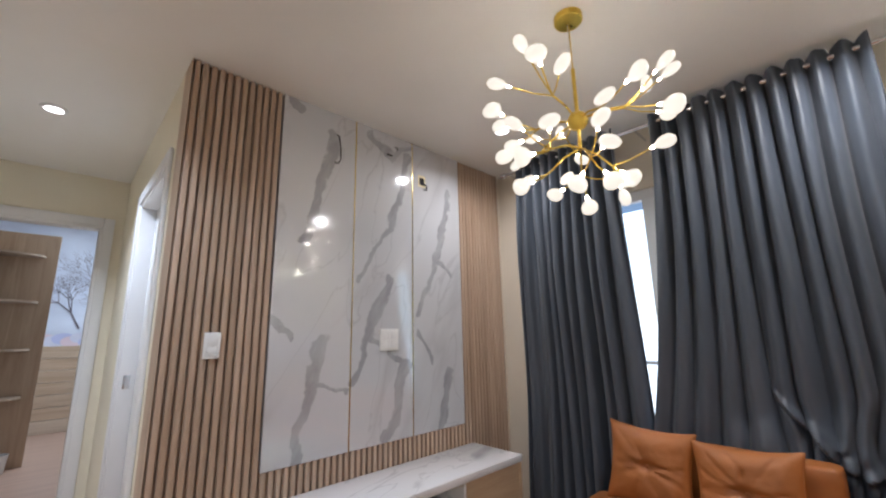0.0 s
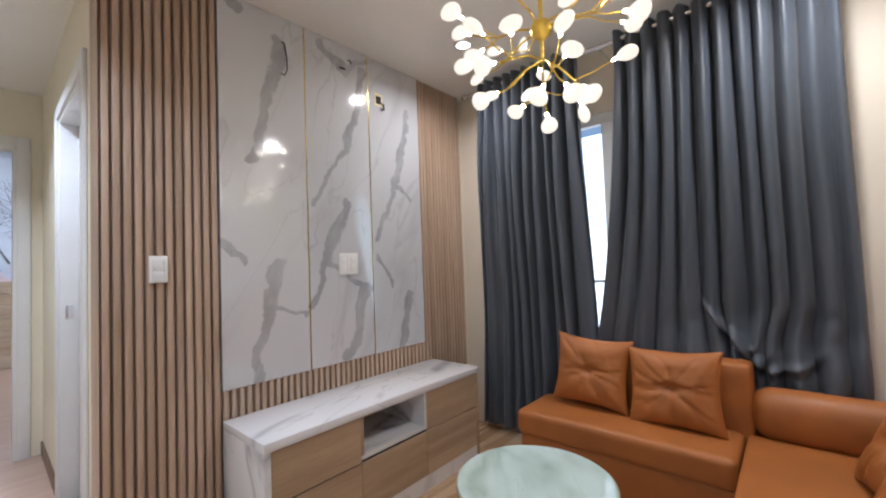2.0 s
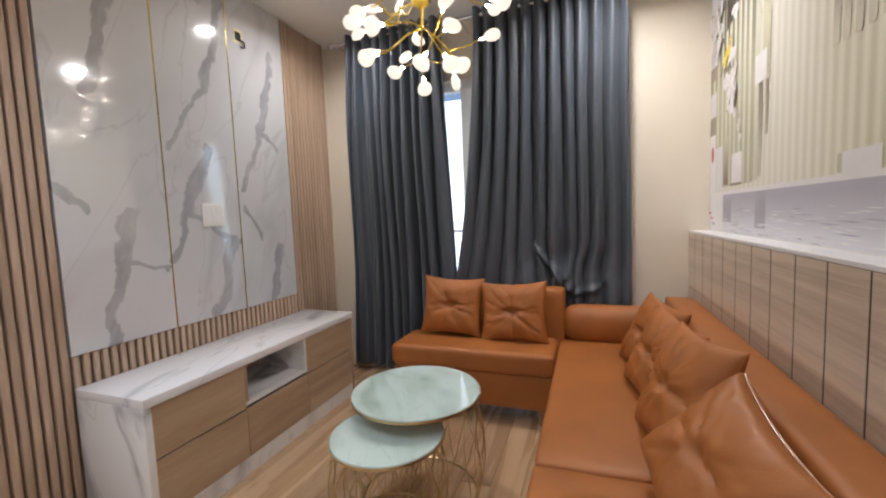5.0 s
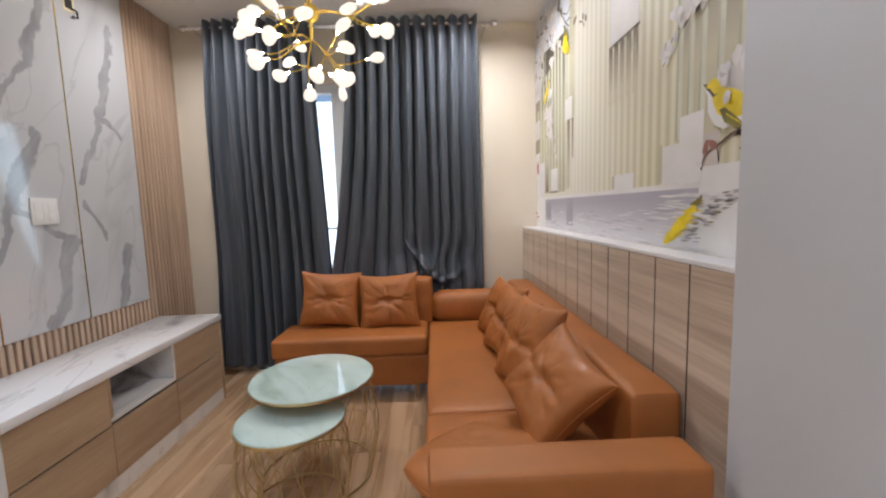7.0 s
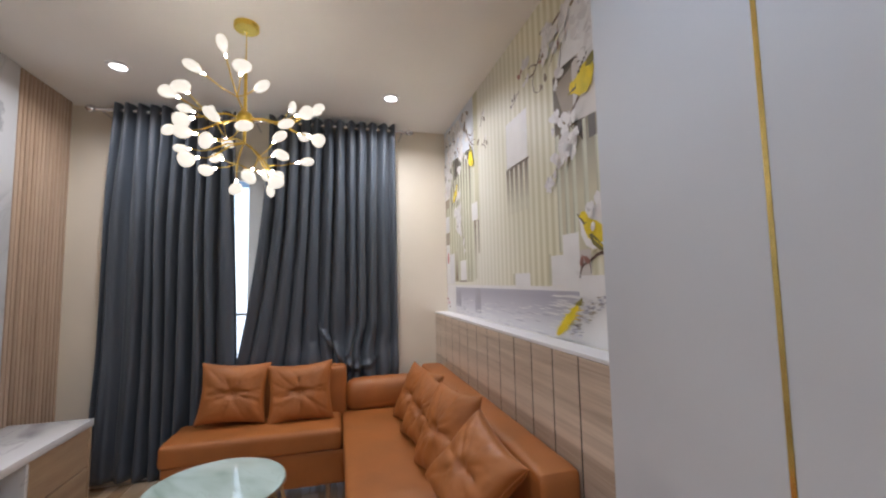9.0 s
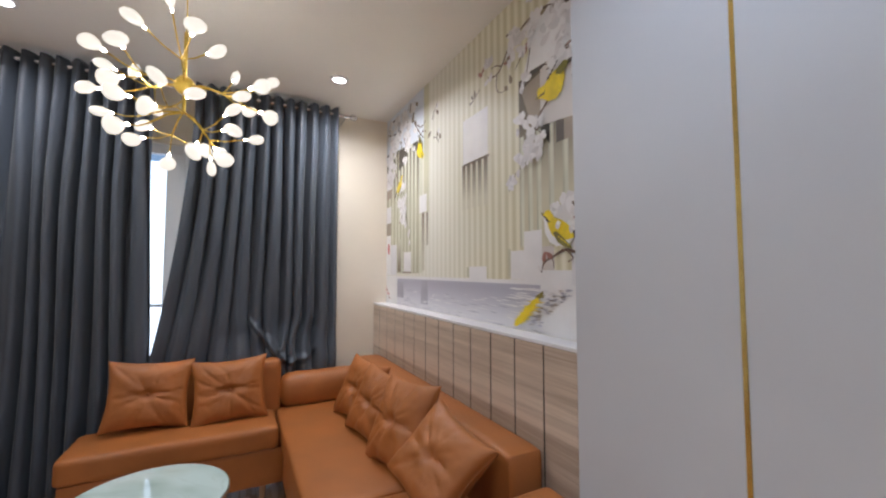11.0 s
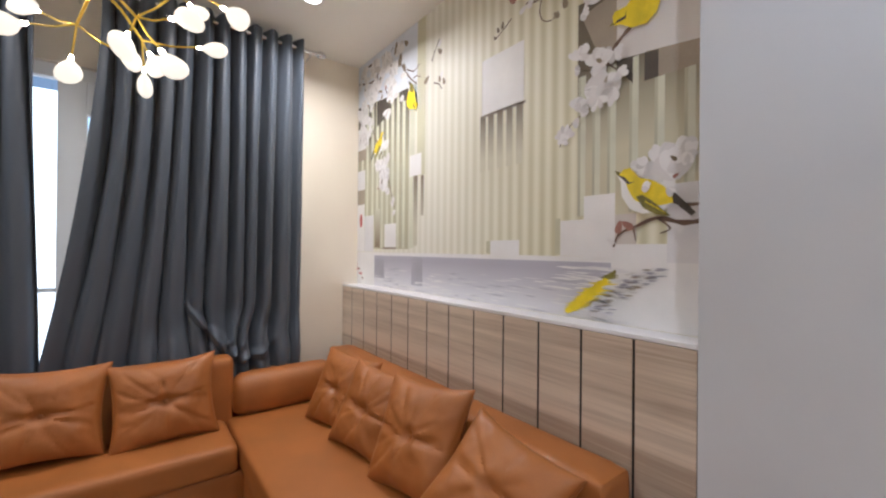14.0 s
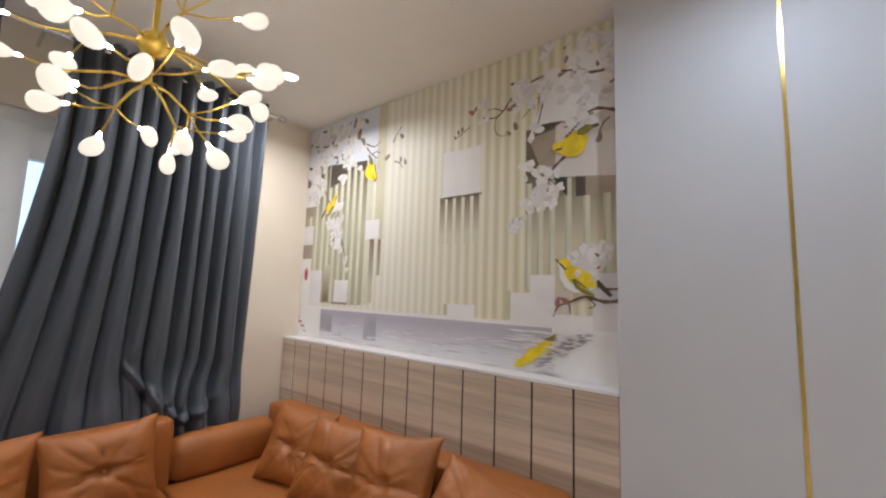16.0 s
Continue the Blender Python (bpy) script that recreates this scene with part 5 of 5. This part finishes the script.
def bird(at, size, turn, flip=1, plump=1.15, level=19, folded=True):
    """A plump songbird: body, folded wing, eye stripe, tail and feet, printed flat; its beak points along turn."""
    def put(name, pts, mat, lv):
        out = []
        for u, v in pts:
            v *= flip * plump
            out.append((min(XW - 0.004, max(WX0, at[0] + size * (u * math.cos(turn) - v * math.sin(turn)))), at[1] + size * (u * math.sin(turn) + v * math.cos(turn))))
        return part(name, flat(out, YM + 0.0045 + 0.0004 * lv, 0.0003), mat, mural)

    put("bird_tail", [(-0.48, 0.12), (-0.98, -0.02), (-1.02, 0.05), (-0.92, 0.09), (-0.52, 0.24)], P_DEEP, level)
    put("bird_belly", [(0.64, 0.20), (0.52, 0.12), (0.38, -0.10), (0.12, -0.24), (-0.16, -0.24), (-0.50, -0.08), (-0.58, 0.06), (-0.2, 0.16), (0.3, 0.22)], P_WHITE if folded else P_YELLOW, level + 1)
    put("bird_body", [(0.62, 0.23), (0.55, 0.34), (0.44, 0.38), (0.32, 0.33), (0.18, 0.28), (-0.06, 0.30), (-0.30, 0.27), (-0.50, 0.20), (-0.60, 0.08), (-0.42, -0.02), (-0.15, -0.10), (0.10, -0.08), (0.28, 0.02), (0.42, 0.14)], P_YELLOW, level + 2)
    if folded:
        put("bird_wing", [(0.10, -0.02), (0.0, 0.04), (-0.22, 0.0), (-0.52, -0.08), (-0.66, -0.12), (-0.40, -0.18), (-0.12, -0.15)], P_OLIVE, level + 3)
        for k in range(3):
            put("wing_bar", [(-0.10 - 0.12 * k, -0.03 - 0.01 * k), (-0.30 - 0.12 * k, -0.07 - 0.015 * k), (-0.31 - 0.12 * k, -0.085 - 0.015 * k), (-0.11 - 0.12 * k, -0.05 - 0.01 * k)], P_YELLOW, level + 4)
    else:
        for k in range(5):
            put("wing_bar", [(0.05 - 0.13 * k, 0.29 + 0.01 * k), (-0.06 - 0.13 * k, 0.25 + 0.02 * k), (-0.09 - 0.13 * k, 0.30 + 0.01 * k), (-0.02 - 0.13 * k, 0.33 + 0.01 * k)], P_DEEP, level + 4)
        put("bird_wing", [(-0.30, 0.16), (-0.42, 0.24), (-0.74, 0.20), (-0.86, 0.08), (-0.70, 0.02), (-0.45, 0.04)], P_OLIVE, level + 3)
    put("bird_eye_stripe", [(0.64, 0.21), (0.50, 0.22), (0.34, 0.16), (0.24, 0.20), (0.36, 0.12), (0.52, 0.18)], P_DEEP, level + 4)
    put("bird_beak", [(0.60, 0.20), (0.74, 0.26), (0.61, 0.27)], P_OLIVE, level + 4)


bird((0.852, 2.226), 0.14, radians(-33), 1, 1.55, folded=False)
bird((0.850, 1.597), 0.172, radians(24), 1, 1.2)
bird((2.275, 2.335), 0.125, radians(-100), -1, 1.5, folded=False)
bird((2.665, 2.13), 0.15, radians(149), -1, 1.2)
# the broken reflection of a bird in the water
for k in range(22):
    t = k / 21
    x, z, w = 1.135 - 0.19 * t, 1.178 + 0.165 * t, 0.014 + 0.048 * math.sin(math.pi * min(1, 0.08 + t * 0.95)) + random.uniform(-0.022, 0.030)
    shape("bird_reflection", [(x + w * 0.7, z), (x, z - 0.006), (x - w, z + 0.003), (x + 0.1 * w, z + 0.007)], P_OLIVE if k > 17 else P_YELLOW, 7 + k % 2)
for k in range(80):
    t = random.random()
    x, z = 1.02 - 0.19 * t + random.uniform(-0.05, 0.035), 1.205 + 0.145 * t + random.uniform(-0.02, 0.012)
    shape("wing_reflection", [(x + 0.018, z), (x, z - 0.0025), (x - 0.022, z + 0.002), (x, z + 0.003)], random.choice((P_DUSK, P_DUSK, P_GREY, P_TAUPE)), 6)

# ---- bedroom: winter mural, headboard panelling, shelf unit ----
SKYP = material("winter_sky_print", (0.66, 0.74, 0.90), 0.5, vary=0.14, scale=1.2, stretch=(1, 1, 2), bump=0.0)
winter = thing("winter_mural", (0.3, BY1, 1.3), "pale blue printed winter landscape with bare trees", "mural", kind="structure")
part("paper", box(-1.9, 1.2, BY1 - 0.004, BY1 - 0.001, 1.33, BCEIL - 0.001), SKYP, winter)
for i in range(9):
    x, z, r = 0.0 + 0.11 * i, 1.42 + 0.05 * math.sin(3 * i), 0.09
    ring = [(x + r * 1.6 * math.cos(a), z + r * math.sin(a)) for a in (2 * math.pi * k / 14 for k in range(14))]
    part("bush", flat(ring, BY1 - 0.006 - 0.001 * i, 0.0005), print_mat("print_frost", ((0.55, 0.62, 0.9), (0.8, 0.68, 0.78), (0.72, 0.76, 0.92))[i % 3]), winter)


def bare_tree(x, z, h, lean, seed):
    rnd, bm = random.Random(seed), bmesh.new()

    def grow(px, pz, a, ln, w, depth):
        qx, qz = px + ln * math.sin(a), pz + ln * math.cos(a)
        add_tube(bm, [(px, BY1 - 0.018, pz), ((px + qx) / 2 + rnd.uniform(-0.02, 0.02) * ln, BY1 - 0.018, (pz + qz) / 2), (qx, BY1 - 0.018, qz)], [w, w * 0.8, w * 0.6], 4)
        if depth:
            for s in (-1, 1, rnd.choice((-0.3, 0.3))):
                grow(qx, qz, a + s * rnd.uniform(0.35, 0.75), ln * rnd.uniform(0.6, 0.8), w * 0.6, depth - 1)

    grow(x, z, lean, h * 0.24, 0.02, 5)
    for v in bm.verts:
        v.co.y = BY1 - 0.018 + (v.co.y - (BY1 - 0.018)) * 0.08
    part("tree", bm, print_mat("print_bark", (0.16, 0.15, 0.20)), winter)


bare_tree(0.57, 1.56, 1.95, 0.25, 3)
bare_tree(0.50, 1.60, 1.25, -0.45, 8)
bare_tree(1.0, 1.50, 1.4, 0.1, 5)
head = thing("headboard_panelling", (0.3, BY1, 0), "pale oak horizontal boards along the bedroom wall", "wall panelling", kind="structure")
PALE = wood("pale_oak_board", (0.48, 0.36, 0.25), (0.64, 0.52, 0.39), "x", 0.4, piece=0.08)
for i in range(6):
    part("board", box(-1.9, 1.19, BY1 - 0.03, BY1 - 0.001, 0.20 + 0.188 * i, 0.20 + 0.188 * (i + 1) - 0.006, 0.003, 1), PALE, head)
part("board", box(-1.9, 1.19, BY1 - 0.05, BY1 - 0.001, 0, 0.195, 0.003, 1), OAK_GREY, head)
unit = thing("shelf_unit", (-0.4, 7.3, 0), "oak shelf unit with rounded open corner shelves", "shelf")
part("back_panel", box(-1.1, 0.13, 7.26, 7.3, 0, 2.72, 0.003), wood("mid_oak_upright", (0.42, 0.30, 0.2), (0.56, 0.42, 0.30), "z"), unit)
part("wardrobe_side", box(-1.1, -0.62, 6.7, 7.255, 0, 2.72, 0.003), OAK_GREY, unit)
for z in (2.42, 1.86, 1.30, 0.76):
    pts = [(-0.615, 7.255), (0.02, 7.255)] + [(-0.615 + 0.635 * math.cos(a), 7.255 - 0.36 * math.sin(a)) for a in (math.pi / 2 * k / 12 for k in range(1, 13))]
    bm = bmesh.new()
    f = bm.faces.new([bm.verts.new((x, y, z)) for x, y in pts])
    got = bmesh.ops.extrude_face_region(bm, geom=[f])
    bmesh.ops.translate(bm, vec=(0, 0, 0.025), verts=[v for v in got["geom"] if isinstance(v, bmesh.types.BMVert)])
    part("shelf", bm, OAK_GREY, unit)
basket = thing("waste_basket", (-0.08, 7.05, 0), "small round white waste basket on the bedroom floor", "basket")
part("body", lathe([(0.07, 0), (0.075, 0.01), (0.095, 0.2), (0.09, 0.2), (0.07, 0.02), (0.001, 0.015)], (-0.08, 7.05, 0), 20), PLASTIC, basket)

# ---- small things on the TV wall ----
wire = thing("loose_cable", (1.347, YF, 2.46), "short black cable looped out of the marble", "cable")
part("lead", tube([(1.347, YF + 0.002, 2.655), (1.349, YF - 0.022, 2.64), (1.360, YF - 0.026, 2.56), (1.364, YF - 0.022, 2.49), (1.350, YF - 0.016, 2.455), (1.330, YF - 0.012, 2.465)], 0.004, 8), DARK, wire)
wire2 = thing("loose_cable", (1.8, YF, 2.60), "short black cable end at the top of the marble", "cable")
part("lead", tube([(1.80, YF + 0.002, 2.715), (1.805, YF - 0.016, 2.71), (1.815, YF - 0.014, 2.69)], 0.004, 8), DARK, wire2)
part("lead", tube([(1.735, YF + 0.002, 2.645), (1.745, YF - 0.018, 2.635), (1.765, YF - 0.016, 2.635)], 0.005, 8), DARK, wire2)
outlet = thing("cable_outlet", (2.065, YF, 2.45), "square cut-out in the marble with a pale bracket", "cable outlet")
part("frame", box(2.012, 2.085, YF - 0.004, YF - 0.0005, 2.475, 2.565, 0.002, 1), material("pale_yellow_bracket", (0.75, 0.66, 0.40), 0.5), outlet)
part("opening", box(2.024, 2.07, YF - 0.0055, YF - 0.0045, 2.49, 2.545), DARK, outlet)
part("hook", tube([(2.07, YF - 0.006, 2.50), (2.085, YF - 0.016, 2.49), (2.085, YF - 0.016, 2.455), (2.06, YF - 0.01, 2.455)], 0.005, 8), DARK, outlet)


# ---- floor planks ----
plank_bm = box(-0.599, 0.599, -0.0745, 0.0745, -0.006, 0, 0.0012, 1)
plank = mesh_of("plank", plank_bm, FLOOR)
row, y = 0, YM + 0.08
shorts = {}
while y < YT:
    x = -3.2 + (row * 0.47) % 1.2
    while x < XW - 0.02:
        start, end = max(x, -1.999), min(x + 1.2, XW - 0.001)
        if end - start < 0.02:
            x += 1.2
            continue
        if end - start > 1.19:
            me = plank
        else:
            key = round(end - start, 3)
            if key not in shorts:
                shorts[key] = mesh_of("plank", box(-key / 2 + 0.001, key / 2 - 0.001, -0.0745, 0.0745, -0.006, 0, 0.0012, 1), FLOOR)
            me = shorts[key]
        ob = new("plank", me)
        ob.location, ob.parent = ((start + end) / 2, y, 0), floor
        x += 1.2
    y += 0.15
    row += 1
solid("floor_far", box(BACK, -2.0, YM, 2.7, -0.004, -0.001), FLOOR, "oak laminate floor at the back of the room", "floor")
solid("hall_floor", box(HALL_L, HALL_R, YT + 0.02, HALL_E + 0.06, -0.004, -0.001), BED_FLOOR, "pinkish beige hall floor", "floor")
